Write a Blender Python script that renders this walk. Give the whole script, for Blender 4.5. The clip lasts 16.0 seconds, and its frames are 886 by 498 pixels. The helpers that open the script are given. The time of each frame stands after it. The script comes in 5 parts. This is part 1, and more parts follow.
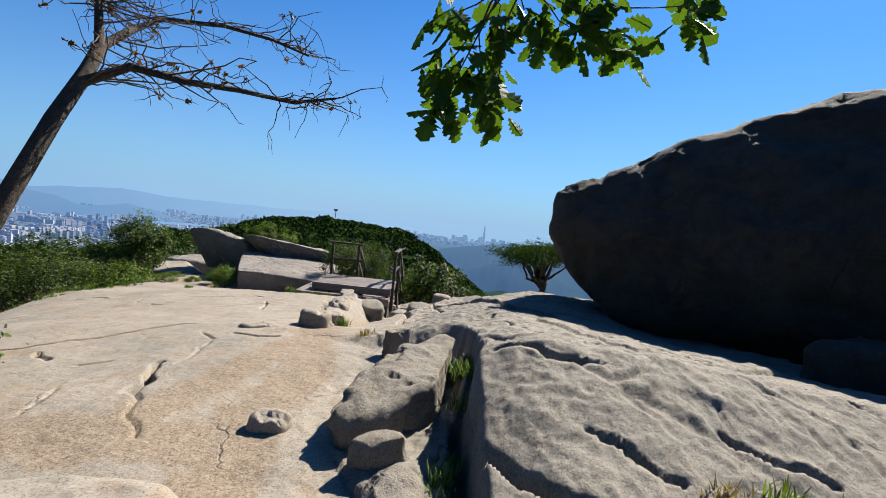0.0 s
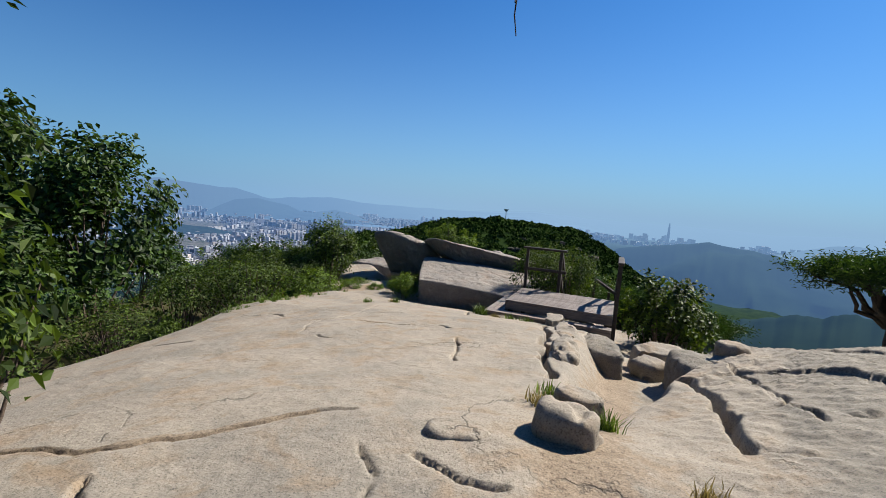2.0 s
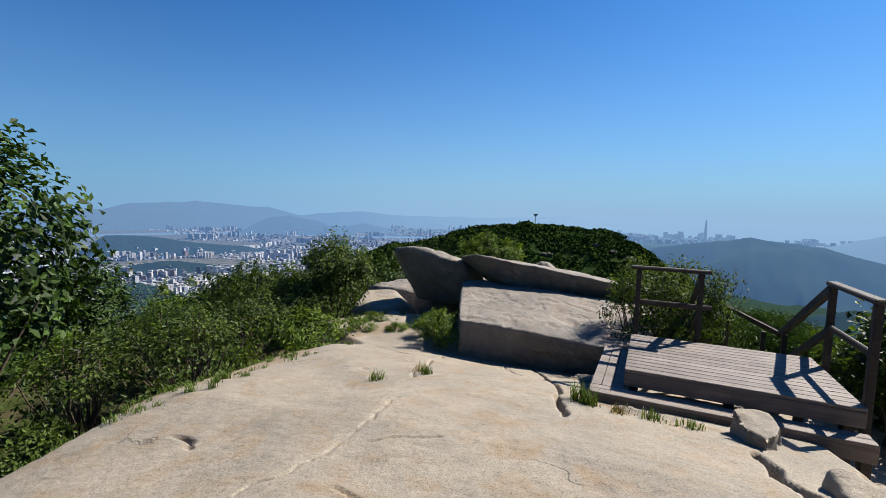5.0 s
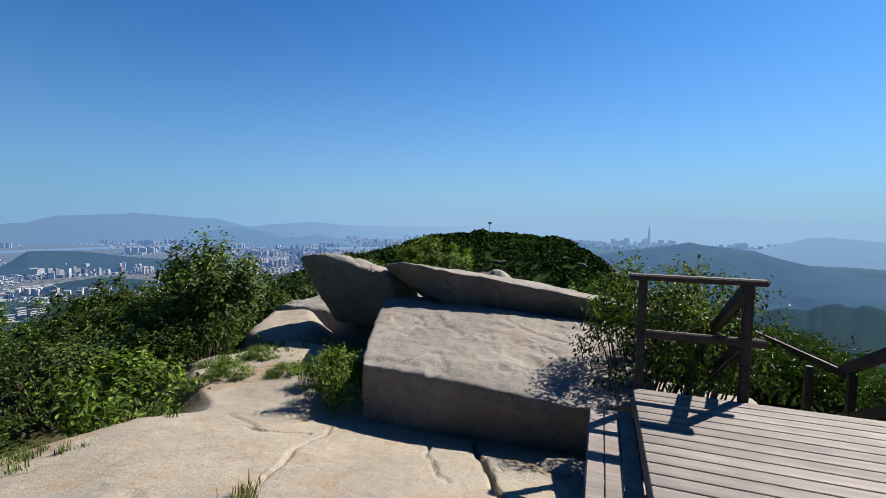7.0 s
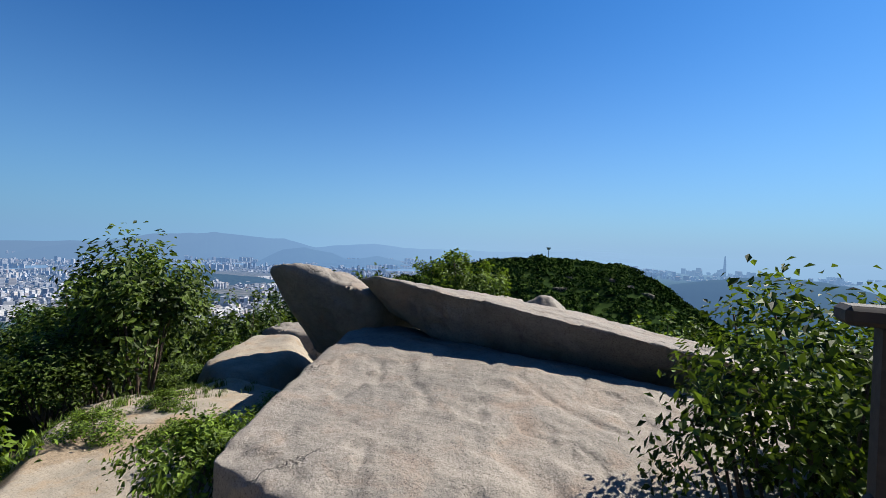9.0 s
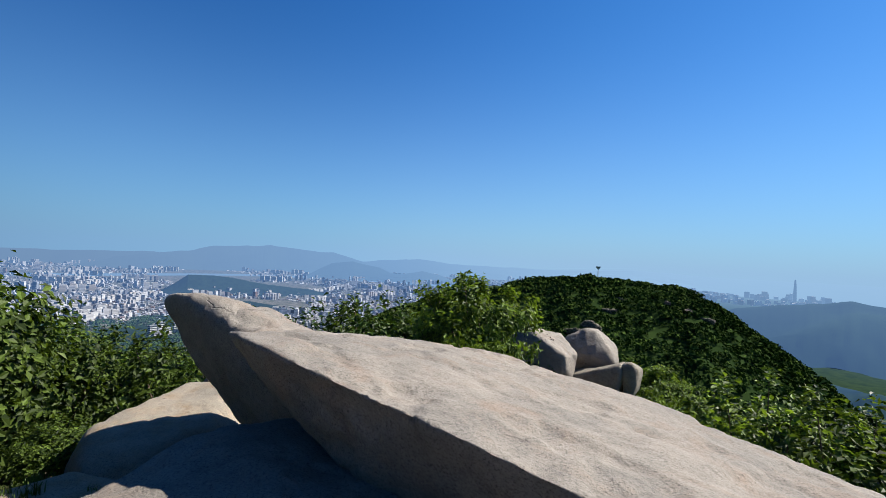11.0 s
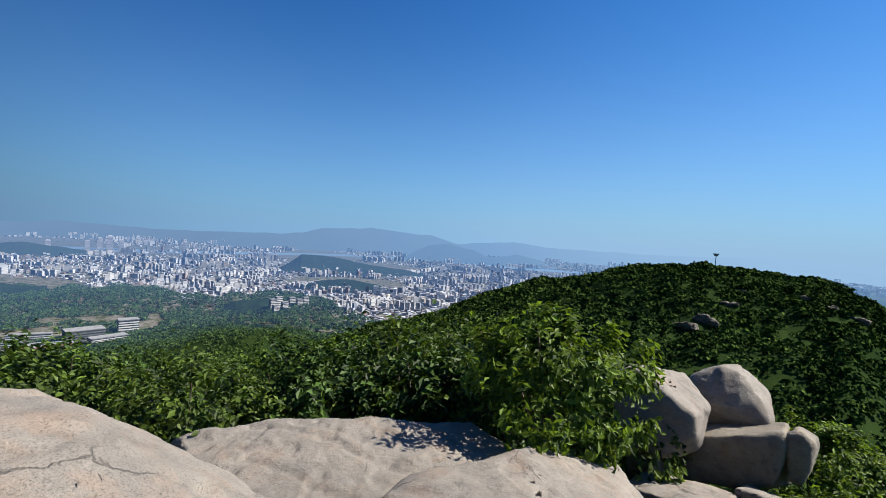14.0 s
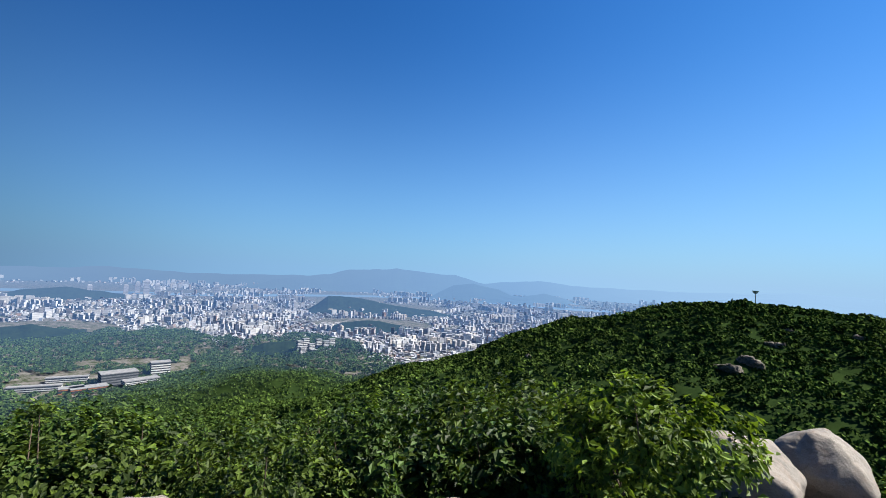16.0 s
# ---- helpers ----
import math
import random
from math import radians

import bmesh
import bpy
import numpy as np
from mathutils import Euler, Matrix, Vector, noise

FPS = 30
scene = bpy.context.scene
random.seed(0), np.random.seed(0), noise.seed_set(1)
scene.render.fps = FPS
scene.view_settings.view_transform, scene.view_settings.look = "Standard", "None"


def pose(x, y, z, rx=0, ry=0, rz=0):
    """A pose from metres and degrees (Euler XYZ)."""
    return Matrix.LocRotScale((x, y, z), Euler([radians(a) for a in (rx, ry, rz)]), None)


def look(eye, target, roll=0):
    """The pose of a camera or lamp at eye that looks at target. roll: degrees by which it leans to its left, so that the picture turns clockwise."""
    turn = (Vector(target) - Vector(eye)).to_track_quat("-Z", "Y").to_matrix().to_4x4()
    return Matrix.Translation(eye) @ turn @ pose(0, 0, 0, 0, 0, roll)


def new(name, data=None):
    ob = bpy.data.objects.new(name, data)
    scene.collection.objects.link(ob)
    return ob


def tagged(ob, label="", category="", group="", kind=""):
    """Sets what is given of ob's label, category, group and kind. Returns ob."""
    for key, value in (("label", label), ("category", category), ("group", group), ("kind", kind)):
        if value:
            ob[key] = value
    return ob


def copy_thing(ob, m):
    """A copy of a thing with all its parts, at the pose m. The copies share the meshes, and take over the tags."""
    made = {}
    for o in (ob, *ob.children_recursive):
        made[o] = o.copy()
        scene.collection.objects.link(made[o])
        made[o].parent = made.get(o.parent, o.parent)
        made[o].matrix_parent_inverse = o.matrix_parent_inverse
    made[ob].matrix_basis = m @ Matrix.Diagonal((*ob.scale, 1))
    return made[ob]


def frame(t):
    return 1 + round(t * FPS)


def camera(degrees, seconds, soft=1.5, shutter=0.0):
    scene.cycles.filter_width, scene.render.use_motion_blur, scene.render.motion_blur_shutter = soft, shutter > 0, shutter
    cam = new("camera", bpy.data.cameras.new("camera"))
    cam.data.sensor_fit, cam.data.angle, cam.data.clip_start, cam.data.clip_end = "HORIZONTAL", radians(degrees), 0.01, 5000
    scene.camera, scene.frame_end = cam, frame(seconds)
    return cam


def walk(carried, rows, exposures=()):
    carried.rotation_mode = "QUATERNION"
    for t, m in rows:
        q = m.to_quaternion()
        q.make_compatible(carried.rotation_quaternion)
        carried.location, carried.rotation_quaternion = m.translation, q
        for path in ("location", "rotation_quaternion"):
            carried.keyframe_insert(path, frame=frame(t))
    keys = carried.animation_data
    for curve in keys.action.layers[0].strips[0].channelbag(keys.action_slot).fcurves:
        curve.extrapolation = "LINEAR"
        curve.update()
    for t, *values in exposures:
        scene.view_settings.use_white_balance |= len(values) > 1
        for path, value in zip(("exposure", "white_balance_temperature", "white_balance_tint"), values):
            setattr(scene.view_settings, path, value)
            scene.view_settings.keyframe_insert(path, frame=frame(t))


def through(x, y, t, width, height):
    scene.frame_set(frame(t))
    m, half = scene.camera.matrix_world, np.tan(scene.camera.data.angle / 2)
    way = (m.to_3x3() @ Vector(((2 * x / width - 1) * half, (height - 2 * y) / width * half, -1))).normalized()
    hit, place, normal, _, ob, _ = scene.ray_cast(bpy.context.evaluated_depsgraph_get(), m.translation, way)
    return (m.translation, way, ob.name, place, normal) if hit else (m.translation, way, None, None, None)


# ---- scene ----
cam = camera(91.2, 16.0, soft=0.85)
PATH = [
    (0, (1.663, -3.933, 2.1), (1.666, -1.938, 1.962), 6.1),
    (0.5, (1.307, -3.298, 2.047), (0.922, -1.34, 1.911), 6.1),
    (1, (0.995, -2.61, 2.034), (0.449, -0.692, 1.882), 6.3),
    (1.5, (0.68, -1.971, 1.99), (0.011, -0.091, 1.843), 5.8),
    (2, (0.385, -1.306, 1.972), (-0.358, 0.539, 1.761), 4.4),
    (2.5, (0.103, -0.743, 1.956), (-0.724, 1.06, 1.704), 3.2),
    (3, (-0.418, -0.188, 1.92), (-1.286, 1.597, 1.673), 3.4),
    (3.5, (-0.683, 0.285, 1.974), (-1.579, 2.06, 1.764), 2.1),
    (6, (-1.747, 3.492, 1.685), (-2.574, 5.306, 1.524), 0.4),
    (6.5, (-1.81, 4.156, 1.624), (-2.558, 6.004, 1.469), 0.7),
    (7, (-1.9, 4.804, 1.542), (-2.584, 6.679, 1.411), 0.8),
    (7.5, (-1.946, 5.437, 1.464), (-2.62, 7.317, 1.364), 0.9),
    (8, (-1.974, 6.061, 1.343), (-2.708, 7.921, 1.286), 2.0),
    (8.5, (-1.96, 6.729, 1.275), (-2.836, 8.527, 1.275), 2.9),
    (9, (-2.053, 7.381, 1.23), (-2.983, 9.151, 1.204), 2.0),
    (9.5, (-2.164, 7.999, 1.284), (-3.12, 9.755, 1.289), 2.3),
    (10, (-2.274, 8.692, 1.246), (-3.289, 10.414, 1.31), 2.8),
    (11.6, (-2.87, 10.72, 1.4), (-4.04, 12.34, 1.42), 2.8),
    (12.5, (-3.223, 11.815, 1.426), (-4.498, 13.356, 1.406), 2.8),
    (13, (-3.363, 12.201, 1.717), (-4.686, 13.697, 1.606), 4.0),
    (13.5, (-3.616, 12.343, 1.842), (-4.997, 13.785, 1.74), 3.6),
    (14, (-3.868, 12.548, 1.893), (-5.308, 13.934, 1.829), 3.5),
    (14.5, (-4.157, 12.674, 1.932), (-5.625, 14.032, 1.926), 3.6),
    (15, (-4.413, 12.466, 2.092), (-5.883, 13.821, 2.14), 3.7),
    (15.5, (-4.433, 12.247, 2.175), (-5.929, 13.571, 2.264), 3.7),
    (16, (-4.442, 12.044, 2.233), (-5.963, 13.337, 2.346), 2.7),
]
walk(cam, [(t, look(eye, target, roll)) for t, eye, target, roll in PATH],
     exposures=((0, 1.34), (0.5, 1.14), (1.0, 1.2), (1.5, 1.3), (2, 1.08), (3, 1.12), (6, 1.16), (8, 1.18), (10, 1.24), (12.5, 1.20), (13.5, 1.15), (14.5, 1.36), (16, 1.44)))

# ---- world, sun, exposure ----
SUN_AZ, SUN_EL = 38.0, 44.0          # degrees clockwise from +y, degrees above the horizon
world = bpy.data.worlds.new("world")
scene.world = world
world.use_nodes = True
wn = world.node_tree.nodes
sky = wn.new("ShaderNodeTexSky")
sky.sky_type, sky.sun_disc = "NISHITA", False
sky.sun_elevation, sky.sun_rotation = radians(SUN_EL), radians(SUN_AZ)
sky.air_density, sky.dust_density, sky.ozone_density, sky.altitude = 1.0, 0.2, 4.0, 0
wn["Background"].inputs[1].default_value = 0.0412
wl = world.node_tree.links
tone = wn.new("ShaderNodeHueSaturation")
tone.inputs["Saturation"].default_value = 1.12
wl.new(sky.outputs[0], tone.inputs["Color"])
tint = wn.new("ShaderNodeMix")
tint.data_type, tint.blend_type = "RGBA", "MULTIPLY"
tint.inputs[0].default_value, tint.inputs[7].default_value = 1.0, (0.45, 1.0, 1.42, 1)
wl.new(tone.outputs[0], tint.inputs[6])
# pale blue haze that thickens towards the horizon all round
coord = wn.new("ShaderNodeTexCoord")
split = wn.new("ShaderNodeSeparateXYZ")
wl.new(coord.outputs["Generated"], split.inputs[0])
fall = wn.new("ShaderNodeMapRange")
for k, v in ((1, 0.0), (2, 0.62), (3, 1.0), (4, 0.0)):
    fall.inputs[k].default_value = v
wl.new(split.outputs[2], fall.inputs[0])
thick = wn.new("ShaderNodeMath")
thick.operation, thick.inputs[1].default_value = "POWER", 2.6
wl.new(fall.outputs[0], thick.inputs[0])
haze = wn.new("ShaderNodeMix")
haze.data_type = "RGBA"
haze.inputs[7].default_value = (3.3, 5.4, 7.8, 1)
wl.new(thick.outputs[0], haze.inputs[0])
wl.new(tint.outputs[2], haze.inputs[6])
# sky brightens towards the sun, bluer away; its unseen back dimmed to deepen shade
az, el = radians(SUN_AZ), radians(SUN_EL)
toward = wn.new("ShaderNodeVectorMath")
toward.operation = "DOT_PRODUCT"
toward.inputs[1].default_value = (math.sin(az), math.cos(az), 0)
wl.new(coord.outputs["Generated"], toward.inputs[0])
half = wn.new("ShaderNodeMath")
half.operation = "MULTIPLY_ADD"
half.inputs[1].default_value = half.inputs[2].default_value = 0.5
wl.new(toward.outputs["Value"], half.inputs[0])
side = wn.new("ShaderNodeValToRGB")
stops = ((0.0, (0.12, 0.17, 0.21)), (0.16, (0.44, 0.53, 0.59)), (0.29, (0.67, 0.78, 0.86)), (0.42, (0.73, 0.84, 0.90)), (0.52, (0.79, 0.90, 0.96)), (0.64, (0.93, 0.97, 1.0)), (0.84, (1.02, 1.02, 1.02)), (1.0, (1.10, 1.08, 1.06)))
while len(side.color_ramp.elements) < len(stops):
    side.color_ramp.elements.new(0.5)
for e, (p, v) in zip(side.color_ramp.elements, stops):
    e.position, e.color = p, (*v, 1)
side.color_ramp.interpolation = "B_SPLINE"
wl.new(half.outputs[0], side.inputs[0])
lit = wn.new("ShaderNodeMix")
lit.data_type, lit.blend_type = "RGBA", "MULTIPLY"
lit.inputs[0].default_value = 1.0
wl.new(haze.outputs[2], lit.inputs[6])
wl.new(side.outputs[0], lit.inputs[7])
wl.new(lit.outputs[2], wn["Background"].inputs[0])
sun = new("sun", bpy.data.lights.new("sun", "SUN"))
sun.data.energy, sun.data.angle, sun.data.color = 5.0, radians(0.53), (1.0, 0.94, 0.85)
sun_way = Vector((math.sin(az) * math.cos(el), math.cos(az) * math.cos(el), math.sin(el)))
sun.matrix_world = look(sun_way * 60, (0, 0, 0))


# ---- small numeric helpers ----
def lattice(ix, iy, seed):
    n = (ix * 374761393 + iy * 668265263 + seed * 1442695041) & 0x7FFFFFFF
    n = ((n ^ (n >> 13)) * 1274126177) & 0x7FFFFFFF
    return ((n ^ (n >> 16)) & 0xFFFF) / 32767.5 - 1.0


def vnoise(x, y, seed=0):
    x, y = np.asarray(x, float), np.asarray(y, float)
    ix, iy = np.floor(x).astype(np.int64), np.floor(y).astype(np.int64)
    fx, fy = x - ix, y - iy
    fx, fy = fx * fx * (3 - 2 * fx), fy * fy * (3 - 2 * fy)
    a, b = lattice(ix, iy, seed), lattice(ix + 1, iy, seed)
    c, d = lattice(ix, iy + 1, seed), lattice(ix + 1, iy + 1, seed)
    return (a * (1 - fx) + b * fx) * (1 - fy) + (c * (1 - fx) + d * fx) * fy


def fbm(x, y, octaves=4, seed=0, gain=0.5):
    total, amp = 0.0, 1.0
    for k in range(octaves):
        total = total + amp * vnoise(np.asarray(x) * 2 ** k + 17.3 * k, np.asarray(y) * 2 ** k - 9.1 * k, seed + k)
        amp *= gain
    return total


def ramp(v, a, b):
    s = np.clip((np.asarray(v, float) - a) / (b - a), 0, 1)
    return s * s * (3 - 2 * s)


def smax(a, b, k):
    h = np.clip(0.5 + 0.5 * (a - b) / k, 0, 1)
    return b * (1 - h) + a * h + k * h * (1 - h)


def facets(x, y, seed):
    """Irregular cells, each a tilted plane: the plane's height, and the distance to the cell's border."""
    ix, iy = np.floor(x).astype(np.int64), np.floor(y).astype(np.int64)
    d1, d2 = np.full(np.shape(x), 9.0), np.full(np.shape(x), 9.0)
    h = np.zeros(np.shape(x))
    for ox in (-1, 0, 1):
        for oy in (-1, 0, 1):
            cx, cy = ix + ox, iy + oy
            px, py = cx + 0.5 + 0.45 * lattice(cx, cy, seed), cy + 0.5 + 0.45 * lattice(cx, cy, seed + 1)
            d = np.hypot(x - px, y - py)
            plane = lattice(cx, cy, seed + 2) + 1.2 * (lattice(cx, cy, seed + 3) * (x - px) + lattice(cx, cy, seed + 4) * (y - py))
            near = d < d1
            d2 = np.where(near, d1, np.minimum(d2, d))
            h = np.where(near, plane, h)
            d1 = np.where(near, d, d1)
    return h, d2 - d1


def dist_line(x, y, pts):
    best = np.full(np.shape(x), 1e9)
    for (ax, ay), (bx, by) in zip(pts[:-1], pts[1:]):
        dx, dy = bx - ax, by - ay
        t = np.clip(((x - ax) * dx + (y - ay) * dy) / (dx * dx + dy * dy + 1e-9), 0, 1)
        best = np.minimum(best, np.hypot(x - ax - t * dx, y - ay - t * dy))
    return best


# Joints and cracks in the bare rock: half width, depth, then the line in plan.
DOME_CRACKS = [
    (0.040, 0.16, [(-0.70, -0.24), (-0.55, -0.62), (-0.40, -0.95)]),
    (0.014, 0.05, [(-0.40, -0.95), (-0.20, -1.2), (0.0, -1.5)]),
    (0.014, 0.05, [(-0.52, -0.4), (-0.50, -0.15), (-0.61, 0.17), (-0.58, 0.45), (-0.78, 0.65)]),
    (0.022, 0.07, [(-0.5, 0.69), (-0.18, 0.53), (0.0, 0.6)]),
    (0.022, 0.06, [(-3.2, -0.16), (-2.2, 0.05), (-1.75, 0.45), (-1.3, 0.88), (-1.05, 0.97)]),
    (0.030, 0.06, [(-1.87, -0.13), (-1.65, -0.27)]),
    (0.022, 0.05, [(-1.31, -0.31), (-1.11, -0.2)]),
    (0.014, 0.06, [(-0.85, -1.31), (-0.97, -0.93)]),
]
FRONT_CRACKS = [
    (0.022, 0.08, [(-1.32, 3.69), (-1.15, 3.16), (-1.01, 2.6)]),
    (0.016, 0.05, [(-2.98, 4.04), (-2.66, 4.01), (-2.14, 4.09)]),
    (0.020, 0.06, [(-1.83, 4.18), (-1.64, 4.17)]),
    (0.030, 0.06, [(-4.92, 4.3), (-4.56, 4.19)]),
    (0.035, 0.06, [(-5.16, 2.45), (-4.68, 2.57)]),
    (0.014, 0.04, [(-3.32, 3.18), (-3.61, 3.75), (-3.38, 4.38), (-3.54, 5.62)]),
    (0.014, 0.04, [(-3.23, 4.7), (-2.72, 4.9)]),
    (0.030, 0.05, [(-2.95, 3.01), (-2.68, 2.9)]),
    (0.035, 0.12, [(-3.05, 8.9), (-2.71, 8.12), (-2.4, 7.45), (-2.15, 6.39), (-2.02, 6.05)]),
    (0.018, 0.06, [(-3.36, 8.53), (-3.02, 7.84), (-2.86, 7.71)]),
    (0.014, 0.05, [(-4.79, 6.73), (-4.24, 6.24)]),
    (0.022, 0.06, [(-3.88, 6.34), (-4.22, 7.65), (-4.41, 8.56)]),
    (0.022, 0.05, [(-5.6, 8.3), (-4.9, 8.0), (-4.4, 8.2)]),
    (0.060, 0.16, [(-0.62, 6.0), (-0.45, 5.2), (-0.36, 4.3), (-0.22, 3.3), (-0.05, 2.6)]),
]
RIDGE_CRACKS = [
    (0.035, 0.10, [(2.40, 0.55), (2.44, 0.2), (2.62, -0.1)]),
    (0.030, 0.09, [(2.75, -0.75), (2.95, -0.6), (3.2, -0.85), (3.6, -0.8)]),
    (0.035, 0.10, [(2.1, -1.0), (2.45, -1.15), (2.8, -1.15)]),
    (0.030, 0.09, [(2.5, -1.75), (2.7, -1.8), (2.9, -1.95)]),
    (0.035, 0.09, [(3.3, -1.6), (3.5, -1.75), (3.8, -1.8)]),
    (0.090, 0.30, [(1.98, 0.3), (1.98, -0.6), (1.92, -1.3), (1.90, -2.3)]),
    (0.045, 0.12, [(1.95, -1.75), (2.15, -2.0), (2.5, -2.2)]),
    (0.030, 0.08, [(2.0, 0.9), (2.25, 0.95), (2.4, 1.2)]),
    (0.060, 0.15, [(1.15, 3.6), (1.25, 2.6), (1.2, 1.6)]),
    (0.030, 0.08, [(1.4, 4.9), (1.6, 3.9), (1.75, 2.9), (1.7, 2.1)]),
    (0.030, 0.08, [(3.7, -0.2), (4.3, -0.5), (4.7, -1.2)]),
]
CRACKS = DOME_CRACKS + FRONT_CRACKS + RIDGE_CRACKS
SOIL_PATHS = [
    (0.30, [(0.75, -2.4), (0.5, -1.2), (0.62, -0.2), (0.40, 0.5), (0.30, 1.3), (0.40, 2.6), (0.55, 4.4), (0.60, 6.3)]),
    (0.38, [(-1.7, -2.7), (-0.5, -2.45), (0.5, -2.75)]),
    (0.30, [(-1.9, -1.9), (-0.6, -1.55), (0.5, -1.45)]),
    (0.22, [(-0.2, -1.3), (0.1, -0.4), (0.2, 0.3)]),
    (0.10, [(-3.0, 8.9), (-2.0, 8.2), (-1.9, 7.2), (-1.6, 6.6), (-0.7, 6.6)]),
    (0.05, [(-3.2, -0.16), (-2.2, 0.05), (-1.75, 0.45), (-1.3, 0.88)]),
    (0.35, [(-6.8, 1.5), (-6.5, 4.5), (-6.4, 7.2), (-6.9, 9.2), (-6.3, 10.2), (-5.6, 10.6)]),
]


def rock_h(x, y):
    """Height of the bare rock: a low dome, a gully with a trodden path, and a ridge."""
    x, y = np.asarray(x, float), np.asarray(y, float)
    fy = 0.62 - 0.09 * np.clip(y - 1, 0, 4) - 0.225 * np.clip(y - 5, 0, 4) - 0.02 * np.clip(y - 9, 0, 9)
    c = np.clip(0.032 - 0.0045 * np.clip(y - 1, 0, 9), 0.002, 1)
    dome = fy - c * np.clip(-x, 0, 20) ** 2
    dome = dome - 0.42 * ramp(x, 0.0, 0.45) * ramp(y, 1.2, 3.2)
    ridge = 1.2 - 0.13 * np.clip(y, -0.9, 9) - 0.34 * np.clip(-1.0 - y, 0, 9) - 0.26 * np.clip(2.4 - x, 0, 9) - 0.09 * np.clip(x - 2.8, 0, 9)
    ridge = ridge - 0.6 * np.clip(y - 5.2, 0, 9) + 0.34 * ramp(x, 2.3, 3.8) * ramp(y, 1.8, 4.6)
    side = x - (0.5 + 0.43 * (y - 2.2)) + 0.12 * vnoise(y * 1.7, y * 0 + 8, 3)
    ridge = ridge - 0.38 * (1 - ramp(side, -0.10, 0.10)) * ramp(y, 0.9, 1.8)
    ridge = ridge - 0.55 * (1 - ramp(x, 1.86, 2.0)) * (1 - ramp(y, 0.2, 0.9))
    h = smax(dome, ridge, 0.10)
    h = h - 0.6 * np.clip(y - 11.5, 0, 9) - 0.55 * np.clip(-6.3 - 1.7 * ramp(y, 8.2, 9.8) - x + 0.5 * vnoise(y * 0.6, y * 0 + 3), 0, 9)
    h = h - 0.25 * np.clip(-4.5 - y, 0, 9) - 0.5 * np.clip(x - 7, 0, 9)
    # slabby relief: warped steps, then bumps
    wx, wy = x + 0.35 * fbm(x * 0.7, y * 0.7, 3, 5), y + 0.35 * fbm(x * 0.7, y * 0.7, 3, 9)
    rough = 0.25 + 0.75 * ramp(x, 0.3, 1.5)
    h = h + 0.05 * fbm(wx * 0.45, wy * 0.45, 3, 21)
    cell, rim = facets(wx * 0.95 + 0.4 * wy, wy * 0.6 - 0.2 * wx, 101)
    broken = ramp(x, 0.6, 1.6)
    h = h + broken * 0.030 * cell - broken * 0.022 * np.exp(-(rim / 0.03) ** 2) * ramp(fbm(x * 0.9, y * 0.9, 2, 15), -0.2, 0.3)
    cell, rim = facets(wx * 3.1 - 0.8 * wy, wy * 2.2 + 0.5 * wx, 131)
    h = h + broken * (0.008 * cell - 0.014 * np.exp(-(rim / 0.03) ** 2)) * ramp(fbm(x * 0.8, y * 0.8, 2, 19), -0.3, 0.3)
    h = h + rough * 0.018 * fbm(x * 4, y * 4, 4, 41) + (0.004 + 0.012 * broken) * np.abs(fbm(x * 9, y * 9, 4, 45, 0.6))
    for w, d, pts in CRACKS:
        near = dist_line(x + 0.05 * fbm(x * 4, y * 4, 2, 61), y + 0.05 * fbm(x * 4, y * 4, 2, 67), pts)
        h = h - d * np.exp(-(near / (0.58 * w)) ** 4)
    return h


CITY = -180.0


def land_h(x, y):
    """The mountain under and around the bare rock, the next hill, and the plain far below."""
    x, y = np.asarray(x, float), np.asarray(y, float)
    r = np.hypot(x + 2.5, y - 4)
    own = -1.35 - 0.42 * np.clip(r - 9.5, 0, 70) - 0.30 * np.clip(r - 79.5, 0, 900)
    own = own + 0.7 * ramp(-y, 2, 8)
    d = np.hypot((x + 71) * 1.0, (y - 284) * 0.9)
    hill = -10.0 - 0.10 * np.clip(d - 10, 0, 40) - 0.26 * np.clip(d - 50, 0, 60) - 0.42 * np.clip(d - 110, 0, 900)
    hill = hill - 0.55 * np.clip(x + 10, 0, 200)
    # the long shoulder that runs from the next hill down to the left
    s = np.clip(((x + 95) * -60 + (y - 250) * -120) / (60 ** 2 + 120 ** 2), 0, 1.3)
    px, py = -95 - 60 * s, 250 - 120 * s
    shoulder = -17 - 26 * s - 0.36 * np.hypot(x - px, y - py)
    wood = -118 - 0.22 * np.hypot((x + 480) * 0.8, y - 190) - 10 * np.abs(vnoise(x / 120, y / 120, 4))
    low = smax(smax(own, hill, 9.0), smax(shoulder, wood, 8.0), 9.0)
    far = ramp(r, 15, 120)
    low = low + far * (4.0 * fbm(x / 45, y / 45, 3, 51) + 1.0 * fbm(x / 9, y / 9, 2, 57))
    return np.maximum(low, CITY)


# ---- mesh helpers ----
def mesh_of(name, verts, faces, material=None, smooth=True):
    """A mesh from arrays of corners and of triangles or quads."""
    verts, faces = np.asarray(verts, np.float32), np.asarray(faces, np.int32)
    me = bpy.data.meshes.new(name)
    n, k = faces.shape
    me.vertices.add(len(verts))
    me.vertices.foreach_set("co", verts.ravel())
    me.loops.add(n * k)
    me.loops.foreach_set("vertex_index", faces.ravel())
    me.polygons.add(n)
    me.polygons.foreach_set("loop_start", np.arange(0, n * k, k, dtype=np.int32))
    me.polygons.foreach_set("use_smooth", np.full(n, smooth))
    me.update(calc_edges=True)
    if material:
        me.materials.append(material)
    return me


